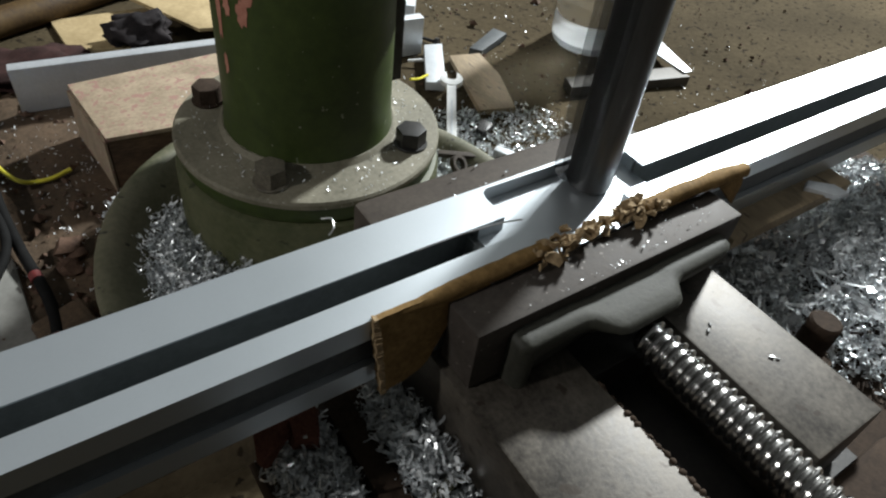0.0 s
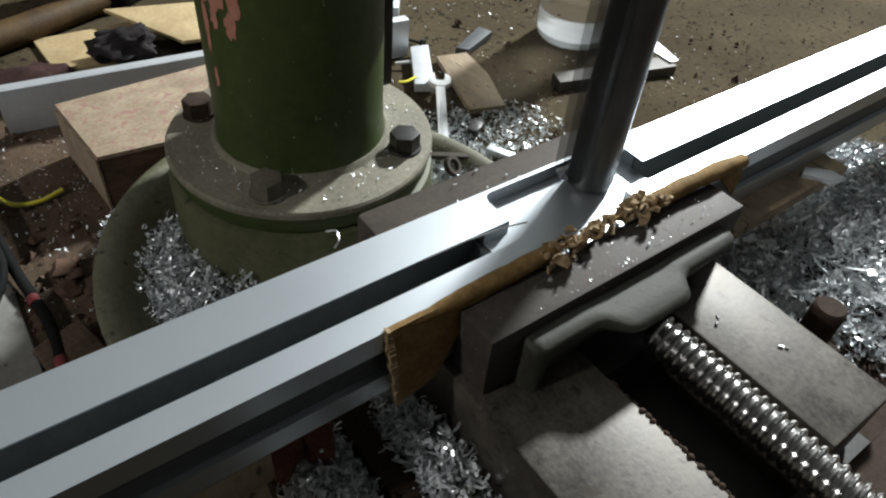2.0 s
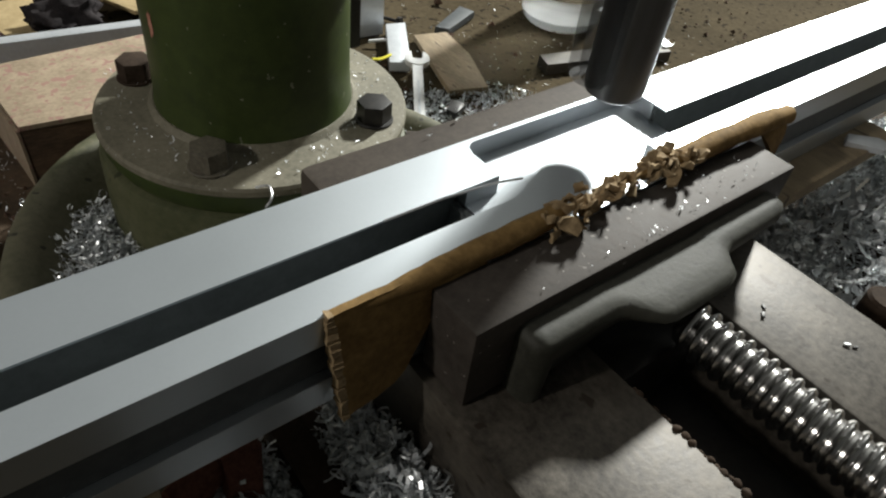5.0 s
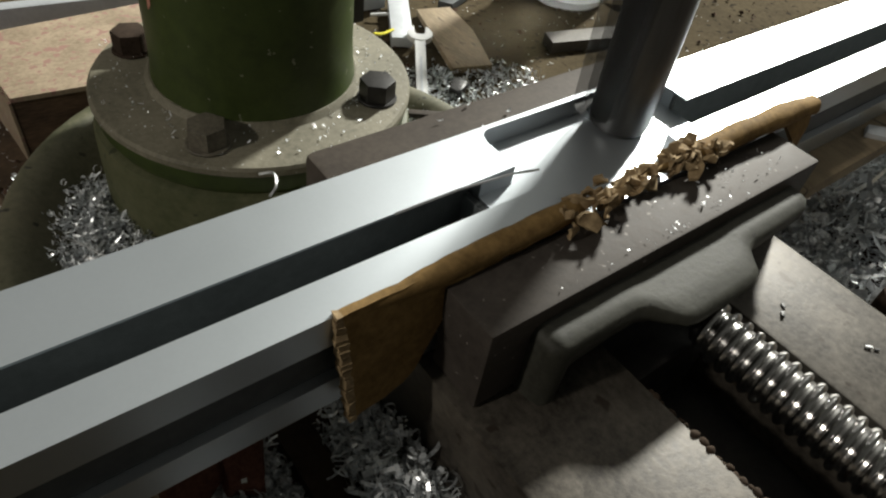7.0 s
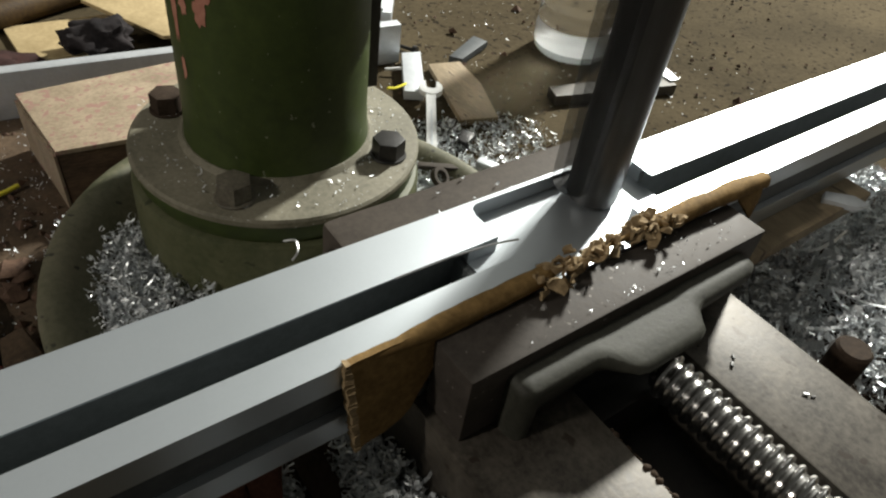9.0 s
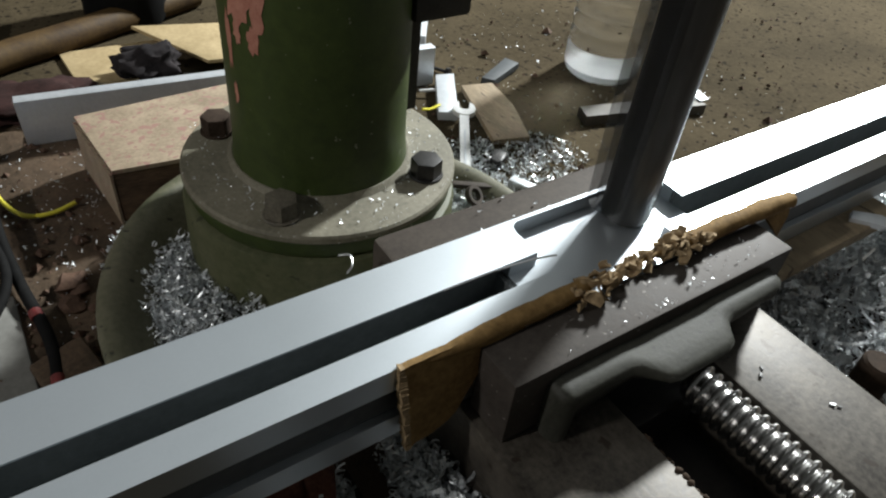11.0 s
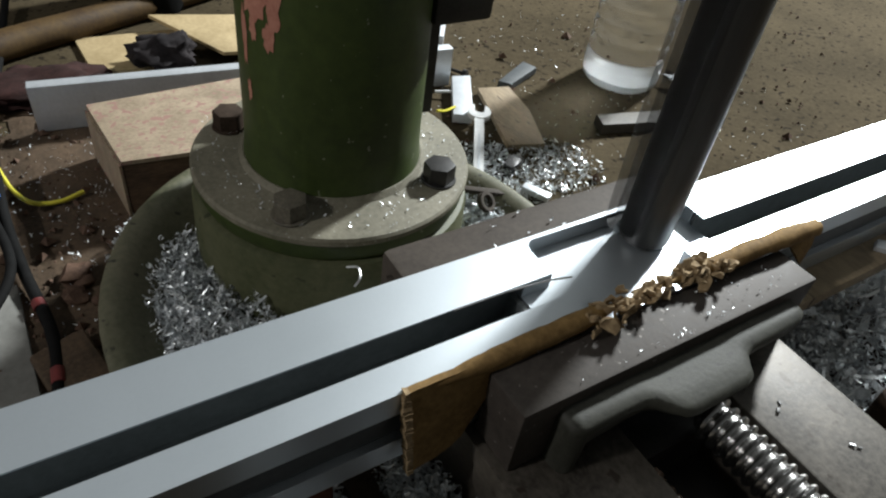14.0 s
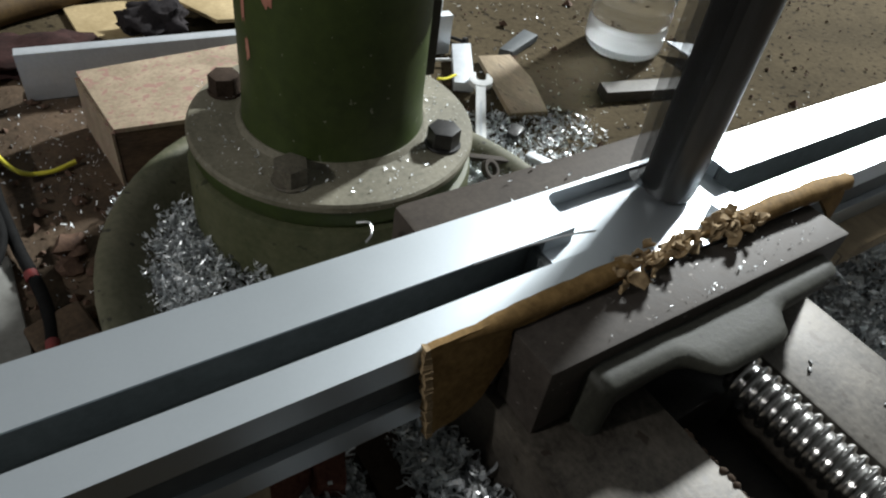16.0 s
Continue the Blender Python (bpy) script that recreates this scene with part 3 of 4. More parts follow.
rough_up(bm, 0.0008, 400)
part("torn_edge", bm, CARDLIGHT, card, "pale torn cardboard layers", 0)
bm = bmesh.new()
tri = [(0.2440, 0.1195, 0.2235), (0.2640, 0.1205, 0.2250), (0.2632, 0.1182, 0.2165), (0.2595, 0.1168, 0.2078), (0.2515, 0.1172, 0.2160)]
lo = [bm.verts.new(Vector(p) - CO) for p in tri]
hi = [bm.verts.new(Vector((p[0] + 0.0003, p[1] + 0.0014, p[2])) - CO) for p in tri]
bm.faces.new(lo)
bm.faces.new(hi[::-1])
for k in range(5):
    bm.faces.new((lo[k], hi[k], hi[(k + 1) % 5], lo[(k + 1) % 5]))
part("ink_mark", rough_up(lathe([(0, 0.0), (0.0013, 0.0001), (0.0014, 0.0004), (0, 0.0005)], 14), 0.0005, 600), INK, card, "smudge of blue ink").matrix_basis = pose(0.1300 - CO.x, 0.1230 - CO.y, 0.2246 - CO.z, -10, 8, 20)
part("folded_corner", bm, CARD, card, "folded corner of cardboard hanging down", 0)
rng = random.Random(4)
for k in range(66):
    x = rng.choice([rng.gauss(0.1465, 0.004), rng.gauss(0.157, 0.0035), rng.uniform(0.165, 0.185), rng.gauss(0.196, 0.0045), rng.gauss(0.196, 0.005)])
    y = rng.uniform(0.1180, 0.1260) if x > 0.152 else rng.uniform(0.1150, 0.1235)
    z = 0.2218 + min(0.0045, abs(rng.gauss(0, 0.0026)))
    bm = bmesh.new()
    long, wide, bend = rng.uniform(0.0040, 0.0100), rng.uniform(0.002, 0.0045), rng.uniform(0.8, 3.0)
    strip = []
    for j in range(9):
        a = bend * (j / 8 - 0.5)
        r = long / bend
        w = wide * (0.5 + 0.5 * math.sin(math.pi * (j + 0.5) / 9)) * (1 + 0.3 * noise.noise((j, k, 0)))
        p = Vector((r * math.sin(a), 0, r * (1 - math.cos(a))))
        n = Vector((-math.sin(a), 0, math.cos(a))) * 0.0005
        strip.append([bm.verts.new(p + n + Vector((0, w / 2, 0))), bm.verts.new(p + n - Vector((0, w / 2, 0))), bm.verts.new(p - n - Vector((0, w / 2, 0))), bm.verts.new(p - n + Vector((0, w / 2, 0)))])
    for p, q in zip(strip, strip[1:]):
        for j in range(4):
            bm.faces.new((p[j], p[(j + 1) % 4], q[(j + 1) % 4], q[j]))
    bm.faces.new(strip[0])
    bm.faces.new(strip[-1])
    rough_up(bm, 0.0009, 420)
    part("torn_shred", bm, CARDLIGHT, card, "curled torn cardboard shred", 60).matrix_basis = pose(x - 0.17, y - 0.12, z - 0.2, rng.uniform(-80, 80), rng.uniform(-70, 70), rng.uniform(0, 360))

# ---------------------------------------------------------------- spinning cutter
TX, TY, TZ = 0.1977, 0.1505, 0.2176
cutter = thing("milling_cutter", pose(TX, TY, TZ), "spinning smooth steel milling cutter in a drill spindle", "milling cutter")
part("shank", lathe([(0, 0.0), (0.0080, 0.0001), (0.0094, 0.0012), (0.0099, 0.004), (0.0101, 0.03), (0.0102, 0.5), (0, 0.5)], 48), CUTTER, cutter, "spinning grey steel shank")
for dx, dy, label in ((-0.0058, 0.0044, "blurred whirling flute beside the shank"), (-0.0030, 0.0023, "blurred whirling flute close to the shank")):
    bm = bmesh.new()
    shell = []
    for r, z in ((0.0040, 0.0045), (0.0080, 0.0048), (0.0090, 0.008), (0.0097, 0.05), (0.0100, 0.5)):
        shell.append([bm.verts.new((r * math.cos(a) + dx, r * math.sin(a) + dy, z)) for a in (radians(144 - 95 + 190 * k / 24) for k in range(25))])
    for p, q in zip(shell, shell[1:]):
        for k in range(24):
            bm.faces.new((p[k], p[k + 1], q[k + 1], q[k]))
    part("flute", bm, SMEAR, cutter, label, 60)

# packing boards under the profile
single("packing_board", box((-0.2, -0.0125, 0), (0.063, 0.022, 0.017), 0.002), PLANK, pose(-0.03, 0.135, 0.1734), "brown wooden packing board under the profile", "board", "packing boards")
single("packing_board", box((0, -0.026, 0), (0.100, 0.022, 0.0072), 0.001), PLANK, pose(0.263, 0.135, 0.1832), "brown wooden packing board under the profile", "board", "packing boards")
single("packing_block", box((-0.02, -0.02, 0), (0.02, 0.018, 0.1732), 0.002), DARKWOOD, pose(-0.16, 0.142, 0.0002), "dark wooden block carrying a packing board", "board", "packing blocks")
single("packing_block", box((-0.02, -0.012, 0), (0.04, 0.018, 0.0529), 0.002), DARKWOOD, pose(0.295, 0.142, 0.1302), "dark wooden block carrying a packing board", "board", "packing blocks")

# bolt on the table beside the vise
stud = thing("table_bolt", pose(0.288, 0.062, 0.13), "dark greasy stud with a nut on the table", "bolt")
part("stud", lathe([(0, 0.037), (0.0066, 0.037), (0.0078, 0.0358), (0.0078, 0.012), (0.0, 0.012)], 28), RUST, stud)
part("nut", prism([(1.25 * x, 1.25 * y) for x, y in hexagon], 0.0, 0.013, bevel=0.001), RUST, stud)

# timber block and channel beside the base
block = thing("timber_block", pose(0.105, 0.545, 0), "rough pale timber offcut on the floor beside the base", "wood block")
outline = [(-0.057, 0.060), (-0.049, -0.033), (0.03, -0.041), (0.085, 0.066)]
# sides darker brown than the sawn top and end
part("timber", prism(outline, 0.0, 0.0515), DARKWOOD, block, "dark brown sawn sides")
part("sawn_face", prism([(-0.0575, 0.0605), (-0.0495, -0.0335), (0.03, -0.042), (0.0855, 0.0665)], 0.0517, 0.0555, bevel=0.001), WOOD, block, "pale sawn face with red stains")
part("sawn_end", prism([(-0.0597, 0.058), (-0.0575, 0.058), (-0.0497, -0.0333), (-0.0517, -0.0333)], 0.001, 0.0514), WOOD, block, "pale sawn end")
channel = thing("aluminium_channel", pose(0.008, 0.664, 0, 0, 0, -6.5), "satin aluminium channel offcut lying on the floor", "metal profile")
part("web", box((0, 0, 0.002), (0.42, 0.0016, 0.047), 0.0003), DULLALU, channel)
part("lip", box((0, 0.0018, 0.0452), (0.42, 0.0125, 0.047), 0.0003), DULLALU, channel)
part("lip", box((0, 0.0018, 0.002), (0.42, 0.02, 0.0038), 0.0003), DULLALU, channel)

# cardboard, rag, pipe behind the channel
for k, (pts, h, ang) in enumerate(((((0.068, 0.84), (0.072, 0.757), (0.135, 0.748), (0.185, 0.835)), 0.004, 0), (((0.150, 0.845), (0.205, 0.742), (0.262, 0.738), (0.262, 0.83)), 0.009, 0))):
    cx, cy = sum(p[0] for p in pts) / 4, sum(p[1] for p in pts) / 4
    bm = prism([(x - cx, y - cy) for x, y in pts], 0, 0.004, bevel=0.0006)
    single("cardboard_sheet", bm, YELLOWCARD, pose(cx, cy, h - 0.002 + 0.006 * k, 2 * k, 3 * k, 0), "buff cardboard scrap lying on the floor", "cardboard", "cardboard scraps")
bm = bmesh.new()
bmesh.ops.create_icosphere(bm, subdivisions=4, radius=1.0)
for v in bm.verts:
    d = 1 + 0.5 * noise.noise(v.co * 1.7) + 0.25 * noise.noise(v.co * 4.5)
    v.co = Vector((v.co.x * 0.034, v.co.y * 0.024, max(-0.3, v.co.z) * 0.022)) * d
single("rag", bm, CLOTH, pose(0.147, 0.752, 0.018, 0, 0, -10), "crumpled dark rag on the cardboard", "rag", smooth=60)
bm = bmesh.new()
bmesh.ops.create_icosphere(bm, subdivisions=4, radius=1.0)
for v in bm.verts:
    d = 1 + 0.5 * noise.noise(v.co * 1.3 + Vector((5, 0, 0))) + 0.25 * noise.noise(v.co * 4)
    v.co = Vector((v.co.x * 0.06, v.co.y * 0.035, max(-0.3, v.co.z) * 0.016)) * d
single("rag", bm, MAGENTA, pose(0.015, 0.735, 0.008), "dull red-brown rag trodden into the floor", "rag", smooth=60)
single("ochre_pipe", tube(curve_points([(-0.12, 0.76, 0.016), (0.0, 0.822, 0.016), (0.09, 0.858, 0.016), (0.25, 0.93, 0.016)], 8), 0.016, 14), ORANGE, Matrix(), "ochre plastic pipe lying on the floor", "pipe")
bm = lathe([(0, 0), (0.045, 0), (0.05, 0.01), (0.05, 0.11), (0.04, 0.12), (0, 0.12)], 32)
single("black_pot", bm, RUBBER, pose(0.165, 0.925, 0.0), "black plastic pot on the floor behind", "pot")

# cable with bare wires
cable = thing("power_cable", pose(0.002, 0, 0), "black cable with loose coloured wires on the floor", "cable")
sheath = part("sheath", tube(curve_points([(0.02, 1.0, 0.012), (-0.004, 0.84, 0.010), (-0.028, 0.68, 0.011), (-0.034, 0.55, 0.014), (-0.030, 0.47, 0.010), (-0.022, 0.40, 0.008), (-0.028, 0.33, 0.007), (-0.04, 0.2, 0.008)], 10), 0.0042, 12), RUBBER, cable, "black rubber sheath")
part("sheath", tube(curve_points([(-0.06, 0.62, 0.02), (-0.046, 0.55, 0.02), (-0.036, 0.47, 0.016), (-0.06, 0.42, 0.01)], 10), 0.0036, 12), RUBBER, cable, "black rubber sheath")
part("yellow_wire", tube(curve_points([(-0.032, 0.60, 0.016), (-0.025, 0.572, 0.008), (-0.013, 0.553, 0.005), (0.006, 0.548, 0.005), (0.0245, 0.553, 0.006)], 8), 0.0019, 8), YELLOW, cable, "yellow-green wire")
part("blue_wire", tube(curve_points([(-0.040, 0.62, 0.026), (-0.039, 0.58, 0.026), (-0.035, 0.54, 0.026)], 8), 0.003, 8), BLUE, cable, "blue wire")
part("red_tape", tube([(-0.0258, 0.433, 0.0095), (-0.0248, 0.426, 0.009)], 0.0045, 12), RED, sheath, "red tape band")
part("red_tape", tube([(-0.0238, 0.368, 0.008), (-0.0248, 0.356, 0.0078)], 0.0045, 12), RED, sheath, "red tape band")
single("concrete_slab", rough_up(box((-0.5, 0.255, -0.004), (-0.034, 0.462, 0.0052), 0.002), 0.0004, 40), CONCRETE, Matrix(), "grey concrete slab edge on the floor", "slab", kind="structure")

# wrench
wrench = thing("open_end_wrench", pose(0.411, 0.533, 0.0123, 0, 4, 236.5), "chrome open-ended wrench lying by the base", "wrench")
head = [(0.0125 * math.cos(radians(a)), 0.0125 * math.sin(radians(a))) for a in range(-142, 143, 12)]
jaw_cut = [(-0.0125, 0.0058), (0.0005, 0.0058), (0.003, 0.003), (0.003, -0.003), (0.0005, -0.0058), (-0.0125, -0.0058)]
part("jaw", prism([*head, *jaw_cut], 0, 0.0055, bevel=0.0007), CHROME, wrench)
part("handle", prism([(0.0095, -0.0058), (0.02, -0.0048), (0.125, -0.0055), (0.125, 0.0055), (0.02, 0.0048), (0.0095, 0.0058)], 0.0008, 0.0045, bevel=0.0006), CHROME, wrench)
part("handle_recess", prism([(0.04, -0.0010), (0.10, -0.0011), (0.10, 0.0011), (0.04, 0.0010)], 0.0046, 0.0049), DULLALU, wrench, "grey stamped recess")

# wooden strip, aluminium offcuts, slate offcut
single("wooden_strip", rough_up(prism([(0.452, 0.467), (0.413, 0.479), (0.449, 0.592), (0.487, 0.583), (0.478, 0.53)], 0.001, 0.0075, bevel=0.001), 0.0006, 60), PLANK, Matrix(), "thin brown wooden strip on the floor", "wood strip")
single("aluminium_offcut", prism([(0.4299, 0.6186), (0.4517, 0.6131), (0.405, 0.535), (0.3861, 0.545)], 0.002, 0.012, bevel=0.0006), DULLALU, Matrix(), "short aluminium bar offcut lying by the wrench", "metal offcut", "offcuts")
tube_off = thing("aluminium_tube", pose(0.468, 0.74, 0, 0, 0, 55), "short square aluminium tube offcut on the floor", "metal offcut", "offcuts")
part("lower_tube", box((-0.05, -0.022, 0.0), (0.05, 0.022, 0.026), 0.001), DULLALU, tube_off)
part("upper_lip", box((-0.05, -0.012, 0.0262), (0.05, 0.022, 0.031), 0.001), DULLALU, tube_off)
single("slate_offcut", prism([(0.4806, 0.596), (0.5405, 0.628), (0.5475, 0.609), (0.4912, 0.584)], 0.001, 0.009, bevel=0.001), SLATE, Matrix(), "dark grey offcut lying on the wooden strip", "offcut")
single("steel_bar", prism([(0.541, 0.4895), (0.695, 0.452), (0.688, 0.428), (0.533, 0.4685)], 0.0, 0.012, bevel=0.0012), BARTOP, Matrix(), "weathered grey flat bar on the floor", "steel bar")
single("aluminium_strip", prism([(0.69, 0.535), (0.722, 0.515), (0.697, 0.434), (0.685, 0.436)], 0.0125, 0.0145, bevel=0.0004), DULLALU, Matrix(), "flat aluminium strip resting on the steel bar", "metal offcut", "offcuts")
screw = thing("small_screw", pose(0.452, 0.638, 0.004, 90, 0, 30), "small dark screw on the floor", "screw")
part("shaft", lathe([(0, -0.012), (0.002, -0.010), (0.002, 0.006), (0, 0.006)], 10), BLACKGREASE, screw)
part("screw_head", lathe([(0, 0.006), (0.0055, 0.006), (0.0055, 0.011), (0, 0.0115)], 12), BLACKGREASE, screw)
single("cable_tie", tube([(0.398, 0.602, 0.006), (0.42, 0.594, 0.007)], 0.0018, 6), CHROME, Matrix(), "short white plastic tie by the flange", "tie")
single("wire_end", tube(curve_points([(0.365, 0.545, 0.02), (0.378, 0.548, 0.016), (0.395, 0.556, 0.013)], 6), 0.0014, 6), YELLOW, Matrix(), "short yellow wire end beside the wrench", "wire")

single("flat_bar", box((-0.022, -0.003, 0), (0.022, 0.003, 0.004), 0.0006), JAWSTEEL, pose(0.3175, 0.382, 0.0405, 0, 0, -33), "short dark flat bar lying on the swarf", "metal offcut", "offcuts")
single("steel_ring", lathe([(0.0055, 0.0), (0.0085, 0.0), (0.0085, 0.005), (0.0055, 0.005), (0.0055, 0.0)], 24), JAWSTEEL, pose(0.305, 0.373, 0.0415, 40, 25, 0), "small dark steel ring on the swarf", "ring")
single("aluminium_offcut", box((-0.014, -0.0045, 0), (0.014, 0.0045, 0.006), 0.0006), DULLALU, pose(0.391, 0.402, 0.004, 0, 0, -64), "small aluminium offcut beside the base rim", "metal offcut", "offcuts")
single("dirt_lump", rough_up(box((-0.009, -0.007, 0), (0.009, 0.007, 0.010), 0.003), 0.003, 120), BLACKGREASE, pose(0.394, 0.447, 0.003, 0, 0, 30), "black greasy lump among the swarf", "lump")

# water bottle
bottle = thing("water_bottle", pose(0.643, 0.562, 0.001), "clear ribbed plastic bottle of water on the floor", "bottle")
R = 0.0475
walls = [(0.0, 0.006), (0.018, 0.004), (0.03, 0.0), (0.040, 0.0005), (R - 0.002, 0.006), (R, 0.014), (R, 0.03)]
for k in range(6):
    z = 0.034 + 0.02 * k
    walls += [(R, z), (R - 0.0022, z + 0.004), (R - 0.0022, z + 0.006), (R, z + 0.010)]
walls += [(R, 0.160), (0.040, 0.180), (0.018, 0.198), (0.0145, 0.202), (0.0145, 0.214)]
part("shell", lathe([*walls, (0, 0.214)], 48), WATER, bottle, "clear ribbed plastic full of water", 50)
# pale insert added to paint the bright caustic light at the bottom
part("pale_foot", lathe([(0, 0.008), (0.012, 0.008), (0.03, 0.003), (0.041, 0.0035), (0.0445, 0.009), (0.0445, 0.012), (0.040, 0.008), (0.03, 0.006), (0.012, 0.011), (0, 0.011)], 40), FOOTLIGHT, bottle, "pale insert put in as light focused in the foot")
part("cap", lathe([(0.0155, 0.205), (0.0155, 0.219), (0, 0.2195)], 24), DULLALU, bottle, "white screw cap")

# rubble and dark boards by the base
rng = random.Random(11)
for k in range(16):
    bm = bmesh.new()
    bmesh.ops.create_icosphere(bm, subdivisions=2, radius=rng.uniform(0.004, 0.011))
    for v in bm.verts:
        v.co *= 1 + 0.7 * noise.noise(v.co * 120 + Vector((k, k, 0)))
        v.co.z *= 0.6
    single("rubble", bm, BRICKISH, pose(rng.uniform(-0.02, 0.03), rng.uniform(0.3, 0.46), 0.004, 0, 0, rng.uniform(0, 360)), "small brown brick fragment on the floor", "rubble", "rubble by the base", smooth=40)
single("dark_board", rough_up(box((-0.018, -0.032, 0), (0.018, 0.032, 0.009), 0.003, seg=3), 0.003, 60), DARKBROWN, pose(-0.012, 0.36, 0.001, 0, 0, 12), "dark brown board scrap by the base", "board")

# darker brown patch of floor left of the base
bm = bmesh.new()
bmesh.ops.create_grid(bm, x_segments=70, y_segments=110, size=1.0, matrix=Matrix.Translation((0.0, 0.52, 0)) @ Matrix.Diagonal((0.13, 0.22, 1, 1)))
for v in bm.verts:
    v.co.z = 0.0012 + 0.003 * noise.noise(Vector((v.co.x, v.co.y, 0)) * 9) + 0.0015 * noise.noise(Vector((v.co.x, v.co.y, 0)) * 31) + 0.0009 * noise.noise(v.co * 140)
gone = [v for v in bm.verts if ((v.co.x / 0.125) ** 2 + ((v.co.y - 0.52) / 0.21) ** 2) > 0.85 + 0.5 * noise.noise(v.co * 22)]
bmesh.ops.delete(bm, geom=gone, context="VERTS")
single("dark_patch", bm, DARKBROWN, Matrix(), "dark brown patch spread over the floor", "dirt", kind="structure")

# crumbs of dirt trodden over the floor
r = np.random.RandomState(31)
verts, faces = [], []
for k in range(900):
    if k < 500:
        x, y = r.normal(0.0, 0.05), r.uniform(0.33, 0.75)
    else:
        x, y = r.uniform(0.36, 1.1), r.uniform(0.3, 0.75)
    size = 0.0016 * r.lognormal(0, 0.55)
    base = len(verts)
    turn = r.uniform(0, 6.28)
    for a, b, c in ((1, 0, 0.1), (0.2, 0.9, 0), (-0.9, 0.3, 0.1), (-0.3, -0.9, 0), (0.1, 0.1, 0.8), (0, 0, -0.5)):
        a, b, c = np.array((a, b, c)) * size * r.uniform(0.7, 1.3, 3)
        verts.append((x + a * math.cos(turn) - b * math.sin(turn), y + a * math.sin(turn) + b * math.cos(turn), 0.0022 + c))
    for a, b in ((0, 1), (1, 2), (2, 3), (3, 0)):
        faces += [(base + a, base + b, base + 4), (base + b, base + a, base + 5)]
me = bpy.data.meshes.new("dirt_crumbs")
me.from_pydata(verts, [], faces)
me.materials.append(BRICKISH)
tagged(new("dirt_crumbs", me), "dark brown crumbs of dirt on the floor", "dirt", kind="stuff")

# ---------------------------------------------------------------- swarf


def swarf(name, spots, count, size, label, seed, curl=0.25, mat=CHIP):
    """Many small bent flakes and curls over spots of (x, y, spread x, spread y, floor z, mound height)."""
    r = np.random.RandomState(seed)
    verts, faces = [], []
    weights = np.array([s[2] * s[3] for s in spots])
    weights = weights / weights.sum()
    for _ in range(count):
        x0, y0, sx, sy, z0, h = spots[r.choice(len(spots), p=weights)]
        while True:
            u, v = r.uniform(-1, 1, 2)
            d = u * u + v * v
            if d < 1 + 0.3 * noise.noise((3 * u, 3 * v, seed)) and r.rand() < 1.25 - d:
                break
        lump = 0.6 + 0.5 * noise.noise((7 * u, 7 * v, seed + 3.0))
        top = z0 + h * max(0, 1 - d) ** 0.6 * lump
        c = np.array((x0 + sx * u, y0 + sy * v, z0 + (top - z0) * r.uniform(0.55, 1.0) + 0.0006))
        long, wide = size * r.lognormal(0, 0.45), size * r.uniform(0.18, 0.5)
        rot = np.array(Euler((r.normal(0, 0.75), r.normal(0, 0.75), r.uniform(0, 6.28))).to_matrix())
        if h < 0.002:
            rot = np.array(Euler((r.normal(0, 0.35), r.normal(0, 0.35), r.uniform(0, 6.28))).to_matrix())
        ring = r.rand() < curl
        n = 9 if ring else 3
        bend = r.uniform(3.0, 6.5) if ring else r.uniform(0.2, 1.8)
        rad = long * (1.9 if ring else 1.0) / bend
        base = len(verts)
        pitch = wide * r.uniform(0, 0.6) * (1 if ring else 0)
        for k in range(n + 1):
            a = bend * (k / n - 0.5)
            p = np.array((rad * math.sin(a), 0, rad * (1 - math.cos(a))))
            w = wide * (0.55 if ring else (0.5 + 0.5 * math.sin(math.pi * (k + 0.4) / (n + 0.8))))
            for side in (-0.5, 0.5):
                verts.append(c + rot @ (p + np.array((0, side * w + pitch * (k / n - 0.5), 0))))
        for k in range(n):
            q = base + 2 * k
            faces.append((q, q + 1, q + 3, q + 2))
    floor = min(s[4] for s in spots)
    verts = [(x, y, max(z, floor + 0.0004)) for x, y, z in verts]
    me = bpy.data.meshes.new(name)
    me.from_pydata(verts, [], faces)
    me.materials.append(mat)
    ob = new(name, me)
    return tagged(ob, label, "metal shavings", kind="stuff")


swarf("swarf_in_base", [(0.082, 0.335, 0.062, 0.135, 0.0165, 0.03), (0.10, 0.27, 0.07, 0.06, 0.0165, 0.03), (0.06, 0.40, 0.04, 0.09, 0.0165, 0.026), (0.302, 0.385, 0.036, 0.075, 0.0265, 0.016), (0.312, 0.36, 0.024, 0.05, 0.0265, 0.016)], 15000, 0.0042, "bright aluminium swarf heaped in the base tray", 3)
swarf("swarf_beside_base", [(0.415, 0.435, 0.08, 0.06, 0.0, 0.010), (0.375, 0.47, 0.04, 0.04, 0.0, 0.01)], 1450, 0.0046, "aluminium swarf scattered on the floor", 5, 0.06)
swarf("swarf_on_table", [(0.054, 0.125, 0.017, 0.05, 0.1305, 0.03), (0.0935, 0.112, 0.015, 0.045, 0.1305, 0.046), (0.054, 0.06, 0.015, 0.05, 0.1305, 0.022), (0.0925, 0.06, 0.012, 0.04, 0.1305, 0.03)], 5200, 0.0048, "curled aluminium swarf heaped on the machine table", 7, 0.75)
swarf("large_curls", [(0.0935, 0.100, 0.012, 0.035, 0.150, 0.024), (0.052, 0.115, 0.012, 0.035, 0.142, 0.02)], 150, 0.0058, "large bright curls on the swarf heap", 41, 0.9)
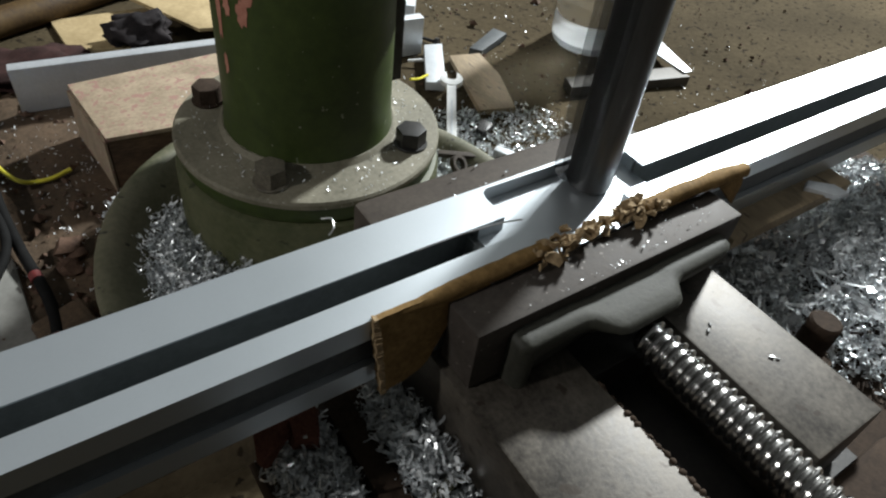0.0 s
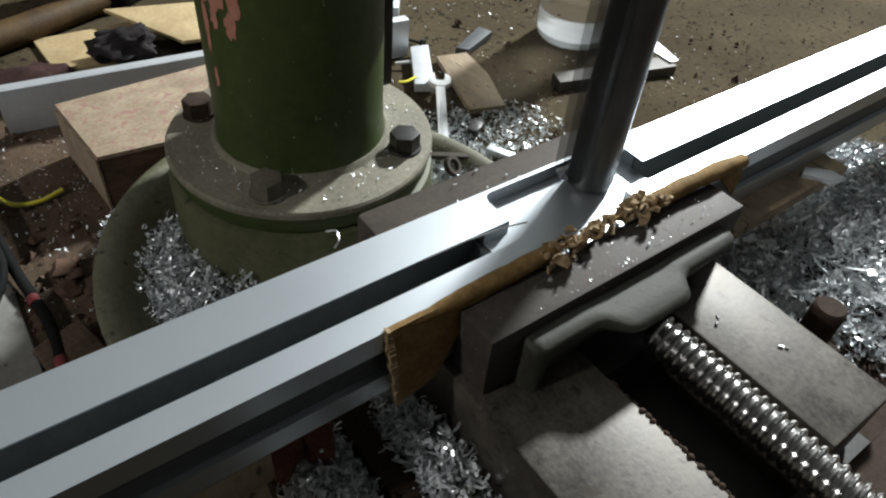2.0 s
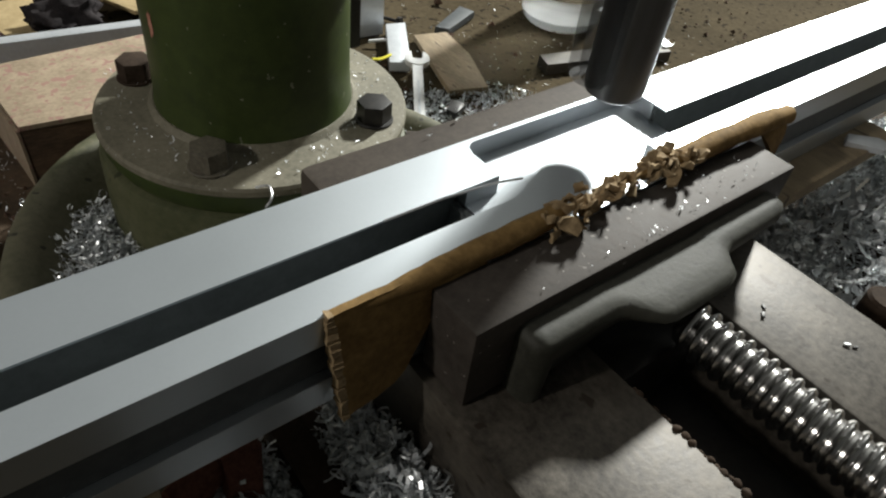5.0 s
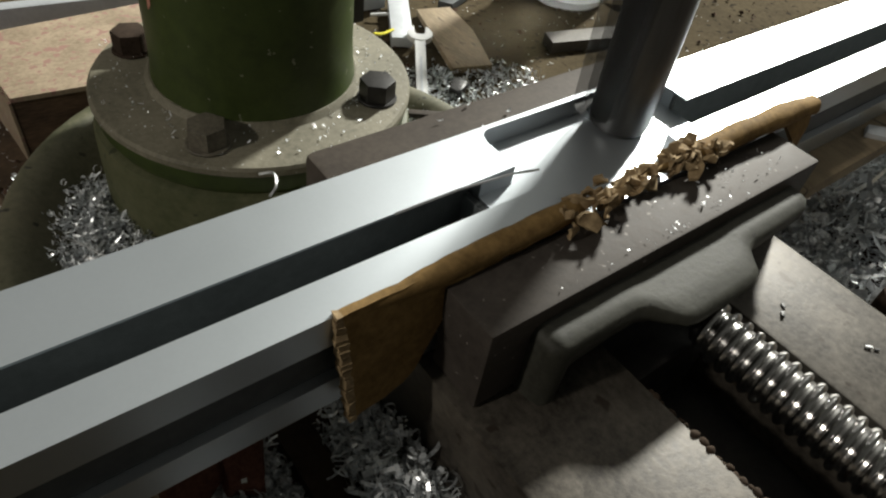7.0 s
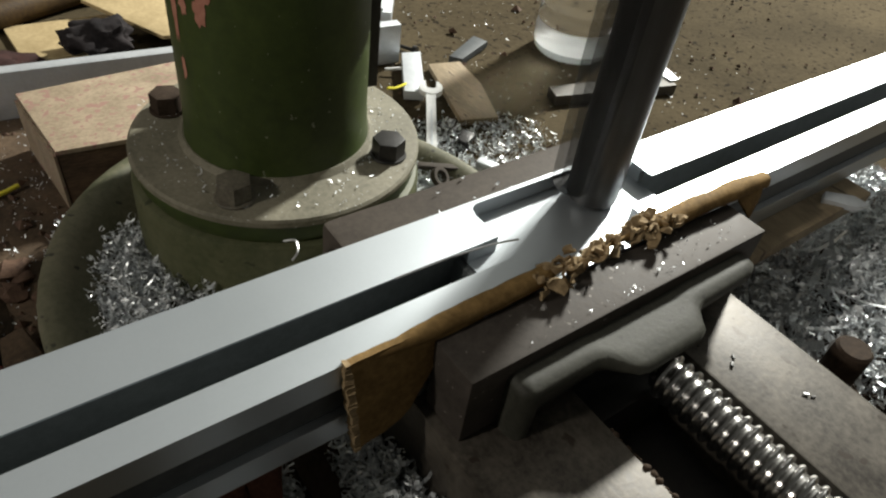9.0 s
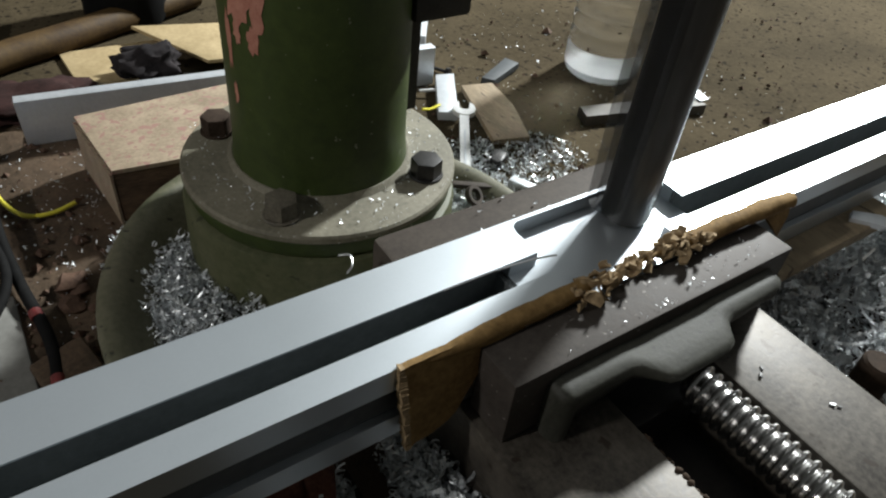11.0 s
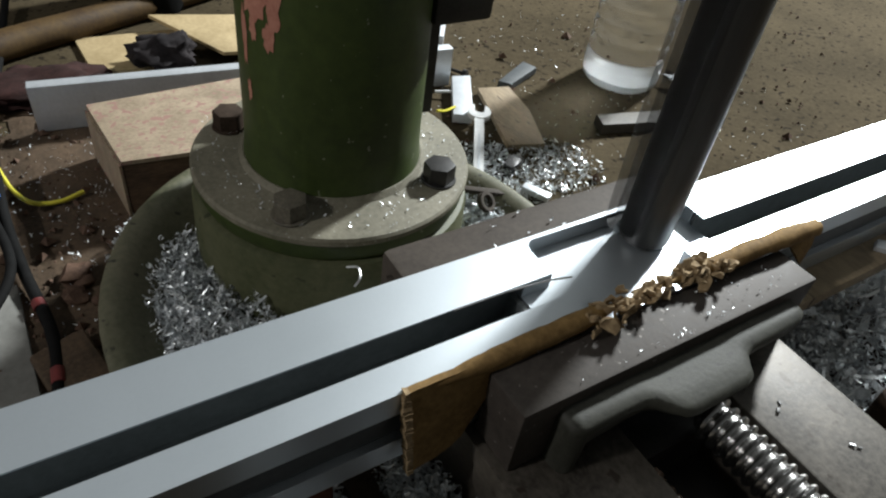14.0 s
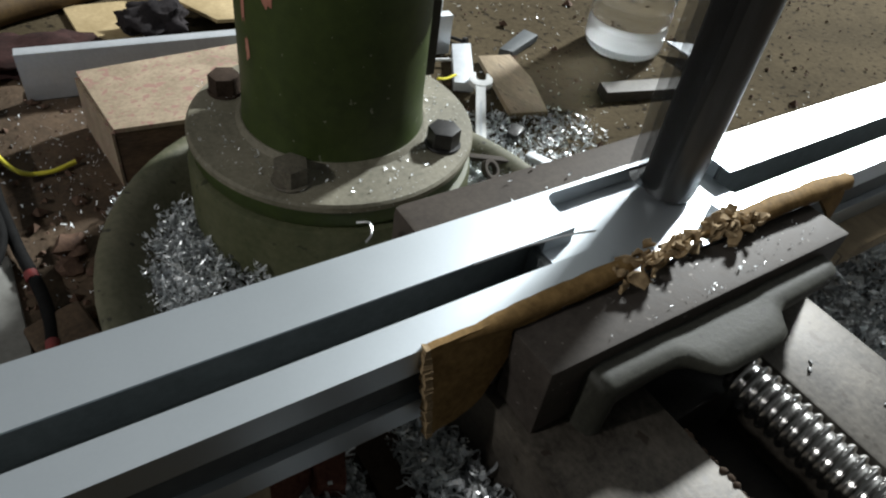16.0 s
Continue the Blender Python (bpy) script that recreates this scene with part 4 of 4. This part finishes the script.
swarf("swarf_by_vise", [(0.35, 0.10, 0.11, 0.07, 0.1305, 0.038), (0.29, 0.108, 0.045, 0.04, 0.1305, 0.05), (0.38, 0.03, 0.07, 0.06, 0.1305, 0.016), (0.45, 0.115, 0.075, 0.055, 0.1305, 0.02)], 15000, 0.0040, "coarse aluminium flakes heaped beside the vise", 9, 0.12)
swarf("loose_chips", [(0.5, 0.5, 0.35, 0.3, 0.0015, 0.001), (0.0, 0.52, 0.09, 0.2, 0.0015, 0.001), (0.0, 0.54, 0.07, 0.16, 0.0035, 0.001), (0.0, 0.54, 0.07, 0.16, 0.0035, 0.001), (0.0, 0.54, 0.07, 0.16, 0.0035, 0.001), (0.0, 0.54, 0.07, 0.16, 0.0035, 0.001), (0.03, 0.50, 0.05, 0.12, 0.0035, 0.001)], 900, 0.0023, "scattered bright chips on the dirt floor", 13, 0.1)
swarf("chips_on_flange", [(CX, CY, 0.094, 0.094, 0.1003, 0.0012)], 620, 0.0020, "fine bright chips on the dusty flange", 17, 0.1)
swarf("chips_on_jaw", [(0.2, 0.1115, 0.04, 0.007, 0.2197, 0.0003)], 22, 0.0014, "fine bright chips on the vise jaw", 19, 0.1)
# flecks put along the worn edge as its highlights
swarf("jaw_edge_glints", [(0.178, 0.1052, 0.05, 0.0017, 0.2197, 0.0002)], 20, 0.0009, "tiny bright flecks painting highlights on the worn jaw edge", 37, 0.0)
swarf("chips_on_fixed_jaw", [(0.17, 0.177, 0.06, 0.01, 0.2127, 0.0008)], 12, 0.0022, "fine bright chips on the fixed jaw", 23, 0.1)
swarf("large_flakes", [(0.33, 0.10, 0.08, 0.05, 0.140, 0.024)], 150, 0.0115, "large flat aluminium flakes on the swarf", 29, 0.0)
for pts in ([(0.0477, 0.3768, 0.045), (0.0547, 0.3604, 0.05), (0.0642, 0.3442, 0.05), (0.0822, 0.3447, 0.047)], [(0.07, 0.30, 0.044), (0.082, 0.315, 0.052), (0.078, 0.335, 0.05), (0.06, 0.325, 0.046)], [(0.0883, 0.1853, 0.2132), (0.0906, 0.1813, 0.2155), (0.0892, 0.1767, 0.2150), (0.0865, 0.1754, 0.2132)]):
    single("long_curl", tube(curve_points(pts, 6), 0.00042, 5), RAWALU, Matrix(), "long thin curl of bright aluminium", "metal shaving", "long curls")
for x, y, a in ((0.0415, 0.1400, 30), (0.0550, 0.1380, 75)):
    single("brick_fragment", rough_up(box((-0.008, -0.006, 0), (0.008, 0.006, 0.010), 0.003, seg=3), 0.0025, 150), REDBRICK, pose(x, y, 0.150, 10, 0, a), "reddish brick fragment on the swarf", "rubble", "fragments on the table")
single("aluminium_scrap", rough_up(prism([(0, 0), (0.016, -0.003), (0.026, 0.002), (0.018, 0.006), (0.003, 0.005)], 0, 0.003, bevel=0.0005), 0.0015, 90), DULLALU, pose(0.330, 0.118, 0.1906, 3, 4, -38), "bent bright aluminium scrap on the swarf", "metal scrap")


def motions():
    heights = [(0.0, 0), (3.7, 0), (4.4, 0), (4.7, 0.013), (5.1, 0.0165), (5.5, 0.0155), (5.8, 0.0085), (6.0, 0.0015), (6.3, 0), (9.2, 0), (14.1, 0), (14.25, 0.003), (14.5, 0.0145), (14.75, 0.017), (15.0, 0.0152), (15.2, 0.0075), (15.5, 0.0005), (15.7, 0.0003), (16.0, 0.0003)]
    walk(cutter, [(t, pose(TX, TY, TZ + h)) for t, h in heights])


motions()
